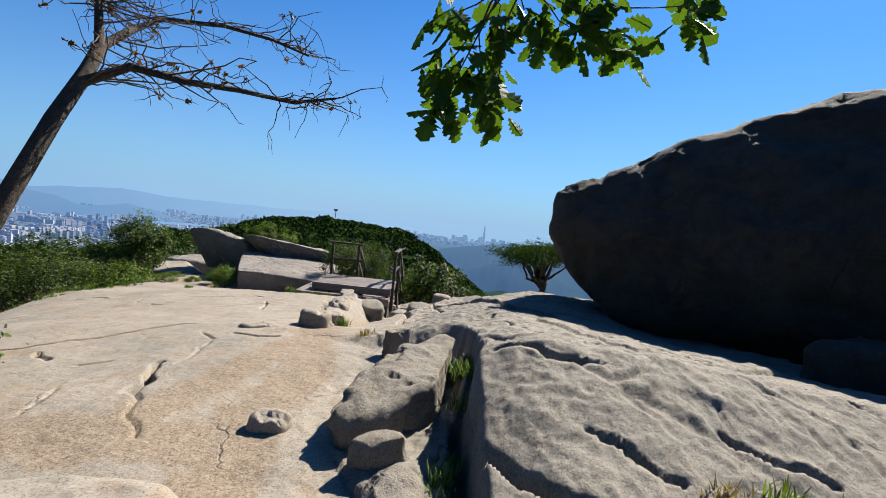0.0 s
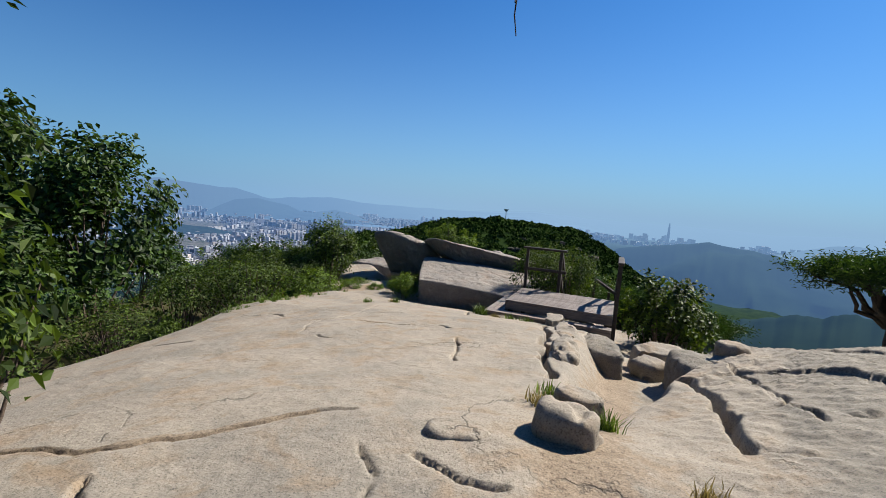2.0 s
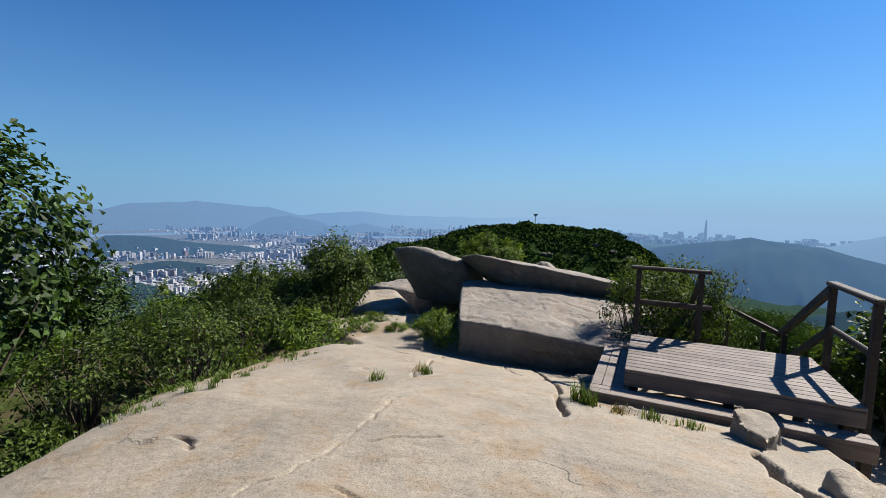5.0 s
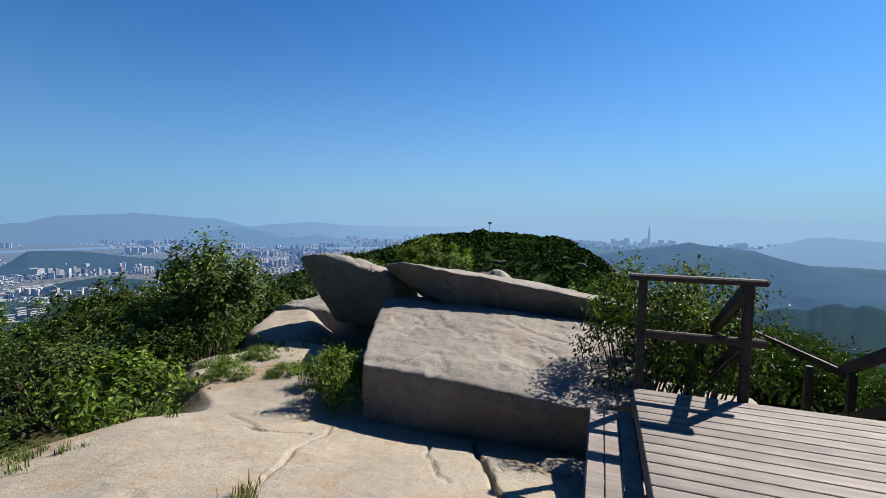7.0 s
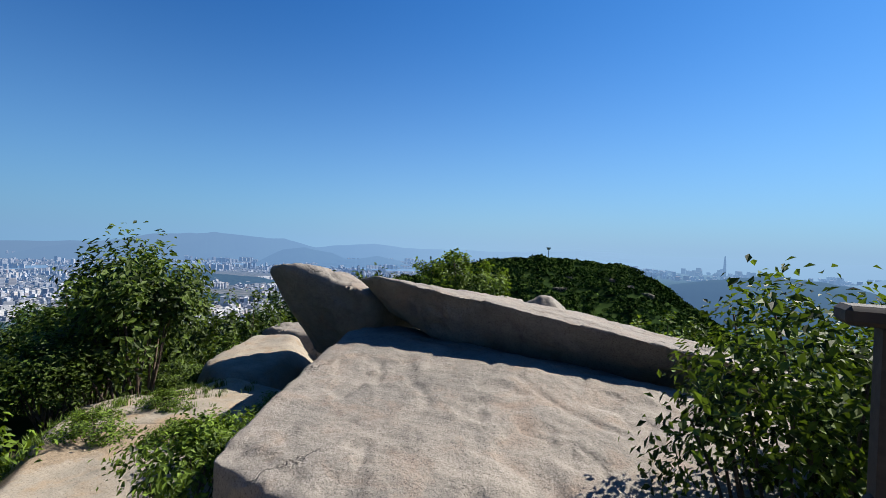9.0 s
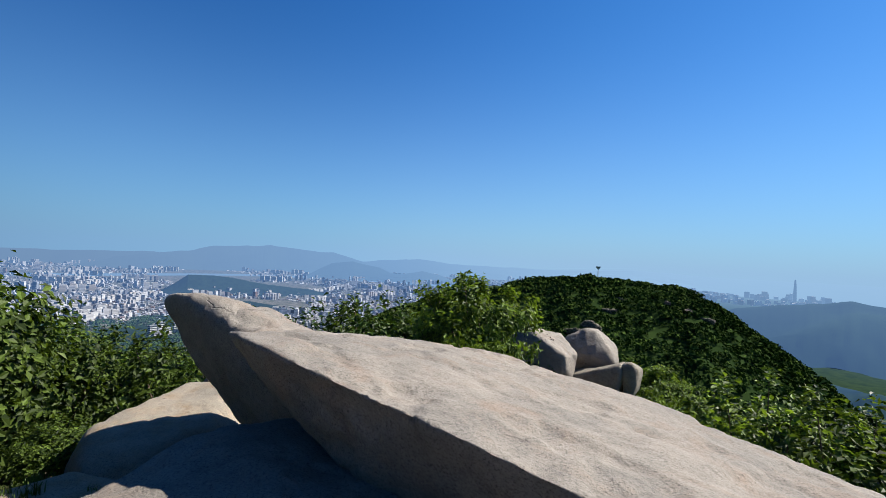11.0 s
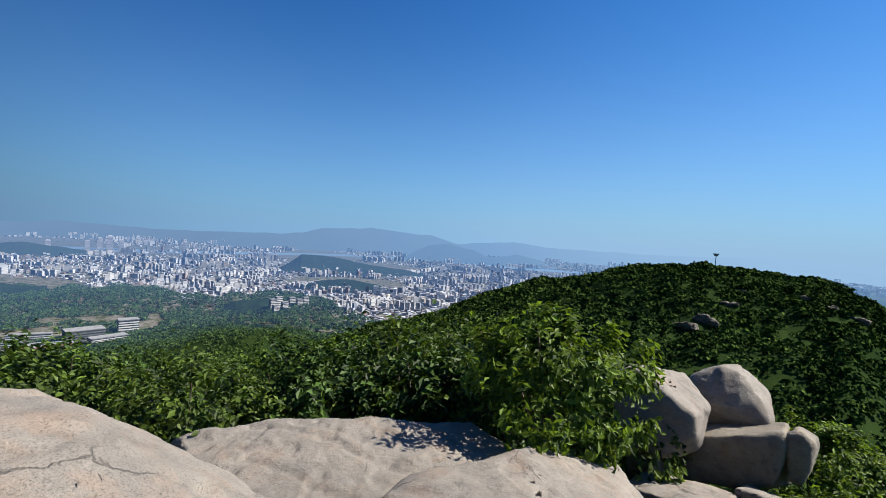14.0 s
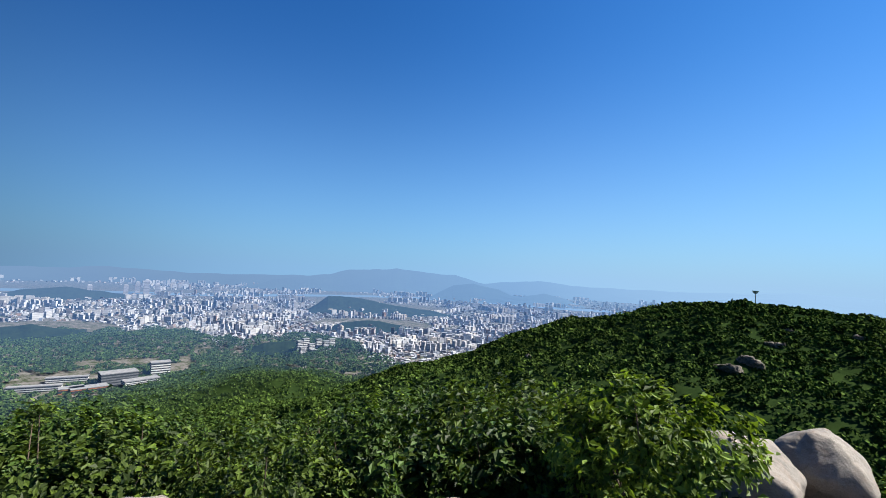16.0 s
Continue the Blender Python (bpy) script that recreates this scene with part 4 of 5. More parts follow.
# ---- timber deck, rails and stairs ----
DX0, DX1, DY0, DY1, DZ = -1.60, 0.44, 7.20, 8.80, 0.13
deck = thing("timber_deck", pose(0, 0, 0), "grey-brown timber deck with a lower step", "deck")
n = 13
bw = (DY1 - DY0) / n
board = bar_bm((DX0, 0, 0), (DX1, 0, 0), bw - 0.008, 0.035, 0.004)
first = part("board", board, DECK, deck)
first.location = (0, DY0 + bw / 2, DZ - 0.018)
for k in range(1, n):
    o = first.copy()
    scene.collection.objects.link(o)
    o.location = (0, DY0 + bw * (k + 0.5), DZ - 0.018)
part("fascia", bar_bm((DX0, DY0 + 0.02, DZ - 0.115), (DX1, DY0 + 0.02, DZ - 0.115), 0.035, 0.15), DECK, deck)
part("fascia", bar_bm((DX0 + 0.02, DY0 + 0.04, DZ - 0.115), (DX0 + 0.02, DY1, DZ - 0.115), 0.035, 0.15), DECK, deck)
part("fascia", bar_bm((DX1 - 0.02, DY0 + 0.04, DZ - 0.115), (DX1 - 0.02, DY1, DZ - 0.115), 0.035, 0.15), DECK, deck)
for k in range(2):
    part("step_board", bar_bm((DX0 - 0.34, DY0 - 0.23 + 0.115 * k, -0.095), (DX1, DY0 - 0.23 + 0.115 * k, -0.095), 0.107, 0.035, 0.004), DECK, deck)
for k in range(3):
    part("step_board", bar_bm((DX0 - 0.285 + 0.115 * k, DY0 - 0.05, -0.095), (DX0 - 0.285 + 0.115 * k, DY1 - 0.05, -0.095), 0.107, 0.035, 0.004), DECK, deck)
part("step_fascia", bar_bm((DX0 - 0.34, DY0 - 0.265, -0.185), (DX1, DY0 - 0.265, -0.185), 0.03, 0.14), DECK, deck)
part("step_fascia", bar_bm((DX0 - 0.335, DY0 - 0.24, -0.185), (DX0 - 0.335, DY1 - 0.05, -0.185), 0.03, 0.14), DECK, deck)
for x in (DX0 + 0.1, -0.6, DX1 - 0.1):
    for y in (DY0 + 0.12, DY1 - 0.12):
        part("leg", bar_bm((x, y, sit(x, y) - 0.1), (x, y, DZ - 0.19), 0.09, 0.09), RAIL, deck)
for x in (DX0 - 0.28, -0.6, DX1 - 0.06):
    part("leg", bar_bm((x, DY0 - 0.2, sit(x, DY0 - 0.2) - 0.1), (x, DY0 - 0.2, -0.12), 0.08, 0.08), RAIL, deck)


def railing(label, posts, rails):
    ob = thing("railing", pose(*posts[0][0]), label, "railing", "deck railings")
    inv = ob.matrix_world.inverted()
    for a, b in posts:
        part("post", bar_bm(inv @ Vector(a), inv @ Vector(b), 0.066, 0.066), RAIL, ob)
    for a, b, w, h in rails:
        part("rail", bar_bm(inv @ Vector(a), inv @ Vector(b), w, h, 0.012), RAIL, ob)
    return ob


railing("dark timber railing at the back edge of the deck",
        [((-1.55, 8.86, -0.5), (-1.55, 8.86, 1.06)), ((-0.78, 8.86, -0.5), (-0.78, 8.86, 1.06)), ((-0.80, 10.25, -1.5), (-0.80, 10.25, 0.22))],
        [((-1.66, 8.86, 1.085), (-0.66, 8.86, 1.085), 0.11, 0.05), ((-1.60, 8.85, 0.60), (-0.64, 8.85, 0.60), 0.045, 0.07),
         ((-0.78, 8.90, 1.03), (-0.80, 10.4, 0.16), 0.06, 0.07), ((-0.78, 8.92, 0.58), (-0.80, 10.3, -0.26), 0.045, 0.06)])
railing("dark timber railing along the deck and down its stairs",
        [((0.48, 7.34, -0.5), (0.48, 7.34, 1.07)), ((0.48, 8.45, -0.5), (0.48, 8.45, 1.07)), ((0.46, 10.1, -1.4), (0.46, 10.1, 0.10))],
        [((0.48, 7.27, 1.10), (0.48, 8.52, 1.10), 0.11, 0.05), ((0.48, 7.30, 0.60), (0.48, 8.50, 0.60), 0.045, 0.07),
         ((0.48, 8.47, 1.05), (0.46, 10.3, 0.06), 0.06, 0.07), ((0.48, 8.47, 0.55), (0.46, 10.2, -0.40), 0.045, 0.06)])
railing("dark timber railing of the lower stair flight",
        [((0.30, 10.6, -1.8), (0.30, 10.6, 0.0)), ((-0.1, 11.3, -2.0), (-0.1, 11.3, 0.16))],
        [((0.46, 10.2, 0.06), (-0.1, 11.35, 0.2), 0.07, 0.05)])
stairs = thing("timber_stairs", pose(0, 0, 0), "timber stairs going down behind the deck", "stairs")
for k in range(7):
    part("tread", bar_bm((-0.74, 8.98 + 0.27 * k, DZ - 0.18 * (k + 1)), (0.42, 8.98 + 0.27 * k, DZ - 0.18 * (k + 1)), 0.26, 0.04), DECK, stairs)
for x in (-0.72, 0.40):
    part("stringer", bar_bm((x, 8.85, DZ - 0.16), (x, 10.75, DZ - 0.18 * 7 - 0.16), 0.04, 0.22), RAIL, stairs)


# ---- plants ----
def bush_arrays(seed, size, clumps, leaves, leaf, spread=0.16, hollow=0.55, aspect=0.55):
    """Leaves in uneven clumps through an ellipsoid of that size, and the clumps' places."""
    rng = np.random.default_rng(seed)
    way = rng.normal(0, 1, (clumps, 3))
    way /= np.linalg.norm(way, axis=1)[:, None]
    way[:, 2] = np.where(way[:, 2] < -0.35, -way[:, 2], way[:, 2])
    rad = rng.uniform(hollow, 1.0, clumps) ** 0.6 * (1 + 0.2 * np.clip(rng.normal(0, 1, clumps), -2, 1.3))
    size = np.array(size)
    cen = way * rad[:, None] * size
    idx = rng.integers(0, clumps, leaves)
    spot = cen[idx] + np.clip(rng.normal(0, spread, (leaves, 3)), -2.2 * spread, 2.2 * spread) * size.mean()
    nor = way[idx] + np.array([0, 0, 0.6])
    v, f = leaf_arrays(spot, nor, leaf * rng.uniform(0.6, 1.3, leaves), rng, aspect)
    return v, f, cen


def stems_to(cen, root, rng, count, r0=0.02):
    items = []
    for c in cen[rng.choice(len(cen), min(count, len(cen)), replace=False)]:
        items.append(tube_arrays(wander(rng, root + rng.normal(0, 0.04, 3), c, 6, 0.03), np.linspace(r0, r0 * 0.25, 6), 5))
    return join_arrays(items)


def make_bush(name, label, category, seed, size, clumps, leaves, leaf, mat, group="shrubs", spread=0.16, root_drop=1.0, stems=14, aspect=0.55):
    v, f, cen = bush_arrays(seed, size, clumps, leaves, leaf, spread, aspect=aspect)
    rng = np.random.default_rng(seed + 100)
    ob = thing(name, pose(0, 0, 0), label, category, group)
    up = size[2] * root_drop
    v[:, 2] += up
    cen = cen + np.array([0, 0, up])
    part_mesh("foliage", mesh_of("foliage", v, f, mat, False), ob)
    sv, sf = stems_to(cen, np.array([0, 0, -0.25]), rng, stems, 0.012 + 0.012 * size[2])
    part_mesh("branchwork", mesh_of("branchwork", sv, sf, TWIG), ob)
    return ob


def put(ob, x, y, z, turn=0.0, scale=1.0, tall=1.0):
    m = pose(x, y, z, 0, 0, turn) @ Matrix.Diagonal((scale, scale, scale * tall, 1))
    ob.matrix_world = m
    return ob


def again(ob, x, y, z, turn=0.0, scale=1.0, tall=1.0, label=""):
    c = copy_thing(ob, pose(x, y, z, 0, 0, turn))
    c.scale = (scale, scale, scale * tall)
    if label:
        c["label"] = label
    return c


def lz(x, y):
    return float(land_h(x, y))


# four kinds of shrub, each then repeated
broad = put(make_bush("shrub", "dense dark green broadleaf shrub on the slope", "shrub", 1, (1.3, 1.3, 1.35), 60, 6500, 0.12, LEAF_DARK, spread=0.11), -10.4, 4.6, -1.6, 10, 1.25, 1.25)
fresh = put(make_bush("shrub", "bright green leafy shrub at the edge of bare rock", "shrub", 2, (0.8, 0.8, 0.95), 70, 6200, 0.085, LEAF, spread=0.12), -8.6, 9.8, -1.15, 0, 0.7, 0.8)
thin = put(make_bush("shrub", "thin brownish green shrub with dry twigs", "shrub", 3, (0.9, 0.9, 0.8), 50, 3000, 0.07, LEAF, spread=0.12, stems=34), -7.3, 6.0, -1.3)
fine_leaf = put(make_bush("shrub", "fine-leaved bright green shrub between the flat block and railing", "shrub", 11, (0.8, 0.8, 0.95), 80, 7000, 0.062, LEAF, spread=0.12, stems=26), -1.42, 9.95, -0.78, 40, 0.80, 1.24)
lime = put(make_bush("shrub", "low light green shrub in full sun", "shrub", 4, (0.7, 0.7, 0.5), 40, 2600, 0.085, LEAF_LIME), -7.2, 8.2, -1.2)
big_leaf = put(make_bush("shrub", "bright broad-leaved shrub beside the deck stairs", "shrub", 6, (0.72, 0.65, 0.95), 46, 2400, 0.12, LEAF, spread=0.15, aspect=0.65), 1.9, 10.3, -1.6)
rng = np.random.default_rng(5)
for x, y, s, tall in ((-12.2, 3.6, 1.3, 1.25), (-11.6, 6.4, 0.95, 0.75), (-9.6, 2.8, 1.0, 0.9), (-14.5, 4.0, 1.4, 1.1), (-11.4, 8.4, 0.7, 0.5)):
    again(broad, x, y, lz(x, y) - 0.1, rng.uniform(0, 360), s, tall)
for x, y, s, tall in ((-8.55, 10.75, 1.08, 1.22), (-9.7, 10.7, 1.0, 0.9), (-9.5, 11.9, 0.6, 0.8), (-8.5, 7.3, 0.6, 0.6), (-9.9, 9.4, 0.8, 0.6)):
    again(fresh, x, y, lz(x, y) - 0.1, rng.uniform(0, 360), s, tall)
for x, y, s, tall in ((-8.0, 5.0, 1.0, 0.95), (-7.9, 3.6, 0.9, 0.8), (-8.6, 6.6, 1.0, 1.0), (-8.2, 2.2, 0.9, 0.8), (-8.9, 8.4, 0.95, 0.9)):
    again(thin, x, y, lz(x, y) - 0.1, rng.uniform(0, 360), s, tall)
for x, y, s, tall in ((-6.9, 4.6, 0.6, 0.5), (-6.9, 6.9, 0.6, 0.5), (-7.0, 3.0, 0.7, 0.5), (-7.4, 9.0, 0.7, 0.6), (-6.6, 1.6, 0.6, 0.5)):
    again(lime, x, y, lz(x, y) - 0.1, rng.uniform(0, 360), s, tall)
# shrubs around the deck and the blocks
again(fine_leaf, -0.72, 10.7, -1.0, 140, 0.8, 1.3, "fine-leaved shrub behind the railing")
again(big_leaf, 1.42, 9.2, -1.25, 200, 1.0, 1.0)
again(lime, -4.85, 9.15, -0.75, 0, 0.52, 1.3, "small yellow-green shrub at the corner of the flat block")
again(lime, -5.3, 9.75, -0.78, 70, 0.5, 0.9, "small yellow-green shrub at the corner of the flat block")
for x, y, k in ((-5.5, 10.5, 0.45), (-6.2, 9.9, 0.32), (-6.9, 9.5, 0.4), (-7.1, 10.3, 0.35), (-5.9, 10.9, 0.4)):
    again(lime, x, y, sit(x, y) - 0.08, 97 * x, k, 0.7, "low leafy plants in soil between rocks")
again(lime, -5.2, 6.2, -0.62, 30, 0.35, 0.35, "low creeping plants on soil beside bare rock")
again(lime, -6.1, 5.2, -0.75, 80, 0.45, 0.35, "low creeping plants on soil beside bare rock")
# large-leaved bush beyond the wedge
oak_bush = put(make_bush("oak_bush", "dark glossy oak bush among boulders beyond the rock", "bush", 7, (1.35, 1.1, 1.2), 90, 8500, 0.125, LEAF_LIME, spread=0.085, aspect=0.5), -6.95, 17.9, -1.5, 20, 0.95, 1.1)
again(oak_bush, -8.6, 18.9, -1.9, 120, 0.8, 1.0, "bright oak bush beyond the rock shelf")
for x, y, top, s, turn in ((-4.3, 21.6, -1.9, 0.8, 40), (-3.4, 22.6, -1.75, 0.85, 150), (-4.6, 25.5, -1.8, 1.0, 250), (-2.9, 20.6, -2.4, 0.8, 320), (-2.6, 24.5, -2.2, 1.0, 90)):
    again(oak_bush, x, y, top - 2.4 * s, turn, s, 1.0, "leafy oak bush below the boulder heap")
# canopy of the slope below
slope = put(make_bush("slope_tree", "bright green oak scrub covering the steep slope", "tree", 9, (2.2, 2.2, 1.6), 150, 5200, 0.15, LEAF, "slope trees", spread=0.055), -13, 20, -5.5)
slope_b = put(make_bush("slope_tree", "dark green oak scrub covering the steep slope", "tree", 10, (2.2, 2.2, 1.7), 150, 5200, 0.15, LEAF_DARK, "slope trees", spread=0.055), -17, 25, -8)
TOPS = [(-35, -20), (0, -18), (10, -15), (19, -15.5), (27, -14), (42, -14), (60, -17.5), (78, -19), (92, -15)]
slope_c = put(make_bush("slope_tree", "fresh green oak scrub on the steep slope", "tree", 12, (2.2, 2.0, 1.6), 130, 5000, 0.15, LEAF_LIME, "slope trees", spread=0.055), -21, 22, -9)
count = 0
for k in range(1400):
    yaw = rng.uniform(-32, 92)
    d = rng.uniform(5.5, 17) if k % 2 else rng.uniform(14, 50)
    x, y = deg_xy(yaw, d)
    x, y = x - 4.4, y + 12
    if (-10.6 < x < -3.4 and y < 18.2) or (-8.6 < x < -3.4 and y < 27.0) or (x > -3.4 and y < 17) or (x > -11.2 and y < 13.2):
        continue
    if (-16 < yaw < 16 and d < 24) or rng.uniform() > (0.55 if k % 2 else 0.28):
        continue
    z = lz(x, y) - 0.3
    limit = 2.2 + d * math.tan(radians(np.interp(yaw, [p[0] for p in TOPS], [p[1] for p in TOPS]) - abs(rng.normal(0, 2.8)) + 0.8))
    high = min(limit - z, 6.5)
    if high < 1.2 or (d > 17 and high > 4.8):
        high = min(max(high, 1.2), rng.uniform(3.0, 4.6))
    s = min(max(high / 4.0, 0.6), 1.15)
    again((slope, slope_c, slope_b)[k % 3], x, y, z, rng.uniform(0, 360), s, high / (3.5 * s))
    count += 1
    if count > 125:
        break

# bent pine behind the ridge
pine = thing("pine_tree", pose(4.25, 7.3, 0.0), "bent mountain pine with a flat spreading crown", "tree")
rng = np.random.default_rng(21)
limbs, tufts = [tube_arrays(wander(rng, (0, 0, -0.6), (0.1, 0.1, 0.95), 7, 0.06), np.linspace(0.10, 0.07, 7), 8)], []
for k in range(24):
    a, rad = rng.uniform(0, 2 * math.pi), rng.uniform(0.2, 0.85)
    tip = np.array([math.cos(a) * rad * 1.15, math.sin(a) * rad * 0.85, 1.30 + 0.40 * (0.85 - rad) + rng.uniform(-0.08, 0.14)])
    limbs.append(tube_arrays(wander(rng, (0.07, 0.07, 0.55 + rng.uniform(0, 0.35)), tip, 7, 0.06), np.linspace(0.045, 0.012, 7), 6))
    for _ in range(6):
        tufts.append(tip + rng.normal(0, 1, 3) * (0.2, 0.2, 0.07))
tufts = np.array(tufts)
idx = rng.integers(0, len(tufts), 16000)
lv, lf = leaf_arrays(tufts[idx] + rng.normal(0, 1, (16000, 3)) * (0.12, 0.12, 0.06), np.tile([0, 0, 1.0], (16000, 1)), 0.09 * rng.uniform(0.6, 1.3, 16000), rng, 0.22)
part_mesh("trunk", mesh_of("trunk", *join_arrays(limbs), BARK), pine)
part_mesh("crown", mesh_of("crown", lv, lf, NEEDLE, False), pine)
for x, y, z, s in ((2.4, 11.6, -2.2, 1.0), (0.9, 13.6, -2.6, 1.2), (2.6, 14.5, -3.4, 1.3), (-0.6, 14.5, -2.9, 1.2)):
    c = copy_thing(pine, pose(x, y, z, 0, 0, x * 77))
    c.scale = (s, s, s * 1.1)
    c["label"] = "dark green pine on the slope below the deck"

# half-bare tree leaning over the rock
tree = thing("leaning_tree", pose(-1.05, -2.35, 0.3), "leaning bare-limbed tree with a few withered leaves", "tree")
rng = np.random.default_rng(31)
R = lambda x, y, z: (x + 1.05, y + 2.35, z - 0.3)
trunk = [R(-1.66, -1.66, 0.05), R(-1.58, -1.52, 0.6), R(-1.42, -1.36, 1.15), R(-1.27, -1.22, 1.6), R(-1.16, -1.11, 2.0), R(-1.07, -0.93, 2.5), R(-1.07, -0.68, 2.9), R(-1.1, -0.54, 3.12)]
wood = [tube_arrays(trunk, [0.105, 0.085, 0.072, 0.064, 0.058, 0.054, 0.050, 0.044], 10)]
limbs = [([R(-1.05, -0.75, 2.8), R(-0.8, -0.62, 2.98), R(-0.46, -0.51, 2.94), R(-0.15, -0.25, 2.98), R(0.2, -0.02, 2.98), R(0.53, 0.17, 3.10)], 0.038),
         ([R(-1.1, -0.54, 3.12), R(-1.1, -0.2, 3.4), R(-1.13, 0.19, 3.65), R(-0.7, 0.45, 3.75), R(-0.25, 0.55, 3.7), R(0.1, 0.6, 3.6)], 0.036),
         ([R(-1.1, -0.54, 3.12), R(-1.2, -0.45, 3.5), R(-1.2, -0.35, 3.9), R(-1.0, -0.1, 4.4)], 0.036),
         ([R(-1.2, -0.45, 3.5), R(-1.6, -0.2, 3.8), R(-1.9, 0.1, 4.0)], 0.026)]
twigs, dry = [], []
for pts, r in limbs:
    wood.append(tube_arrays(pts, np.linspace(r, r * 0.3, len(pts)), 7))
    for k in range(44):
        i = rng.integers(0, len(pts) - 1)
        a = np.array(pts[i]) + (np.array(pts[i + 1]) - np.array(pts[i])) * rng.uniform()
        b = a + rng.normal(0, 1, 3) * (0.22, 0.22, 0.14) + (0.1, 0.1, 0.03)
        twigs.append(tube_arrays(wander(rng, a, b, 6, 0.02), np.linspace(0.008, 0.003, 6), 4))
        for _ in range(2):
            c = b + rng.normal(0, 0.1, 3)
            twigs.append(tube_arrays(wander(rng, b, c, 4, 0.015), np.linspace(0.004, 0.002, 4), 4))
        if k % 3 == 0:
            dry.append(b)
dry = np.array(dry)
idx = np.repeat(np.arange(len(dry)), 5)
dv, df = leaf_arrays(dry[idx] + rng.normal(0, 0.018, (len(idx), 3)), rng.normal(0, 1, (len(idx), 3)), 0.05 * rng.uniform(0.6, 1.2, len(idx)), rng)
part_mesh("trunk", mesh_of("trunk", *join_arrays(wood), BARK), tree)
part_mesh("twig_growth", mesh_of("twig_growth", *join_arrays(twigs), TWIG), tree)
part_mesh("withered_leaves", mesh_of("withered_leaves", dv, df, LEAF_DRY, False), tree, "curled brown withered leaves")

# ---- woods of the next hill and the slopes ----
def crowns(name, label, places, sizes, per, seed, mat):
    """Many far tree crowns in one mesh: each a handful of broad leaf clumps."""
    rng = np.random.default_rng(seed)
    n = len(places)
    way = rng.normal(0, 1, (n, per, 3))
    way /= np.linalg.norm(way, axis=2)[:, :, None]
    way[:, :, 2] = np.abs(way[:, :, 2]) * 0.9 - 0.1
    spot = places[:, None, :] + way * sizes[:, None, None] * np.array([1, 1, 0.8]) * rng.uniform(0.6, 1.0, (n, per, 1))
    v, f = leaf_arrays(spot.reshape(-1, 3), way.reshape(-1, 3) + 0.3, np.repeat(sizes, per) * rng.uniform(0.32, 0.72, n * per), rng, 0.8)
    return tagged(new(name, mesh_of(name, v, f, mat, False)), label, "trees", kind="stuff")


rng = np.random.default_rng(61)
d = np.sqrt(rng.uniform(38 ** 2, 430 ** 2, 30000))
yaw = rng.uniform(-35, 105, 30000)
px, py = -np.sin(np.radians(yaw)) * d - 4, np.cos(np.radians(yaw)) * d + 10
pz = land_h(px, py)
size = rng.uniform(1.2, 2.6, len(px)) * (0.7 + d / 500)
keep = vnoise(px / 14, py / 14, 91) > -0.93
HILL_ROCKS = []
for a, e, w in ((16.3, -8.6, 2.8), (14.7, -7.5, 3.2), (12.4, -5.5, 2.0), (11.2, -3.7, 1.6), (6.0, -4.0, 1.4), (4.2, -4.6, 1.8), (2.0, -5.5, 1.8), (38, -9.6, 1.8)):
    reach = np.arange(70, 300, 2.0)    # where that line of sight from the rock meets the hillside
    gx, gy = -3.5 - np.sin(radians(a)) * reach, 12 + np.cos(radians(a)) * reach
    under = land_h(gx, gy) + 1.5 > 2.0 + reach * math.tan(radians(e))
    if under.any():
        HILL_ROCKS.append((a, float(reach[under.argmax()]), w))
for ry, rd, rs in HILL_ROCKS:   # open ground before each rock face
    along = (px + 3.5) * -math.sin(radians(ry)) + (py - 12) * math.cos(radians(ry)) - rd
    across = (px + 3.5) * math.cos(radians(ry)) + (py - 12) * math.sin(radians(ry))
    keep &= (np.abs(across) > rs * 1.5 + 0.5) | (along > 0.5 * rs) | (along < -1.6 * rs)
crowns("hill_woods", "dense dark green pine and oak woods on the next hill", np.stack([px, py, pz + 0.4], -1)[keep], size[keep], 22, 62, FOREST)
d = np.sqrt(rng.uniform(430 ** 2, 1000 ** 2, 15000))
yaw = rng.uniform(35, 108, 15000)
px, py = -np.sin(np.radians(yaw)) * d, np.cos(np.radians(yaw)) * d
pz = land_h(px, py)
keep = pz > CITY + 1.5
crowns("far_woods", "dark green woods on the lower slopes", np.stack([px, py, pz + 0.5], -1)[keep], rng.uniform(3.0, 5.5, keep.sum()), 9, 64, FOREST)

for k, (yaw, d, s) in enumerate(HILL_ROCKS):
    x, y = deg_xy(yaw, d)
    x, y = x - 3.5, y + 12
    z = lz(x, y)
    pts = [(x + s * rng.uniform(-1, 1) * 2.0, y + s * rng.uniform(-1, 1), z + s * rng.uniform(-0.9, 0.8)) for _ in range(22)]
    tagged(hull_rock("hill_rock", pts, GRANITE_FAR, bevel=0.25, fine=0.55, rough=0.4, bumps=0.5, seed=200 + k, smooth=1), "grey rock face among the hillside pines", "rock", "hill rocks")

# floodlight mast on the next hill
mast = thing("signal_mast", pose(-71.1, 283.9, -8.0), "pale steel mast with a lamp head on the hilltop", "mast")
part_mesh("pole", mesh_of("pole", *tube_arrays([(0, 0, -2), (0, 0, 4), (0, 0, 7.6)], [0.28, 0.24, 0.2], 10), POLE), mast)
head = bmesh.new()
bmesh.ops.create_cone(head, segments=10, radius1=0.7, radius2=1.6, depth=1.5, cap_ends=True, matrix=Matrix.Translation((0, 0, 8.2)))
part("lamp_head", head, POLE, mast, smooth=False)

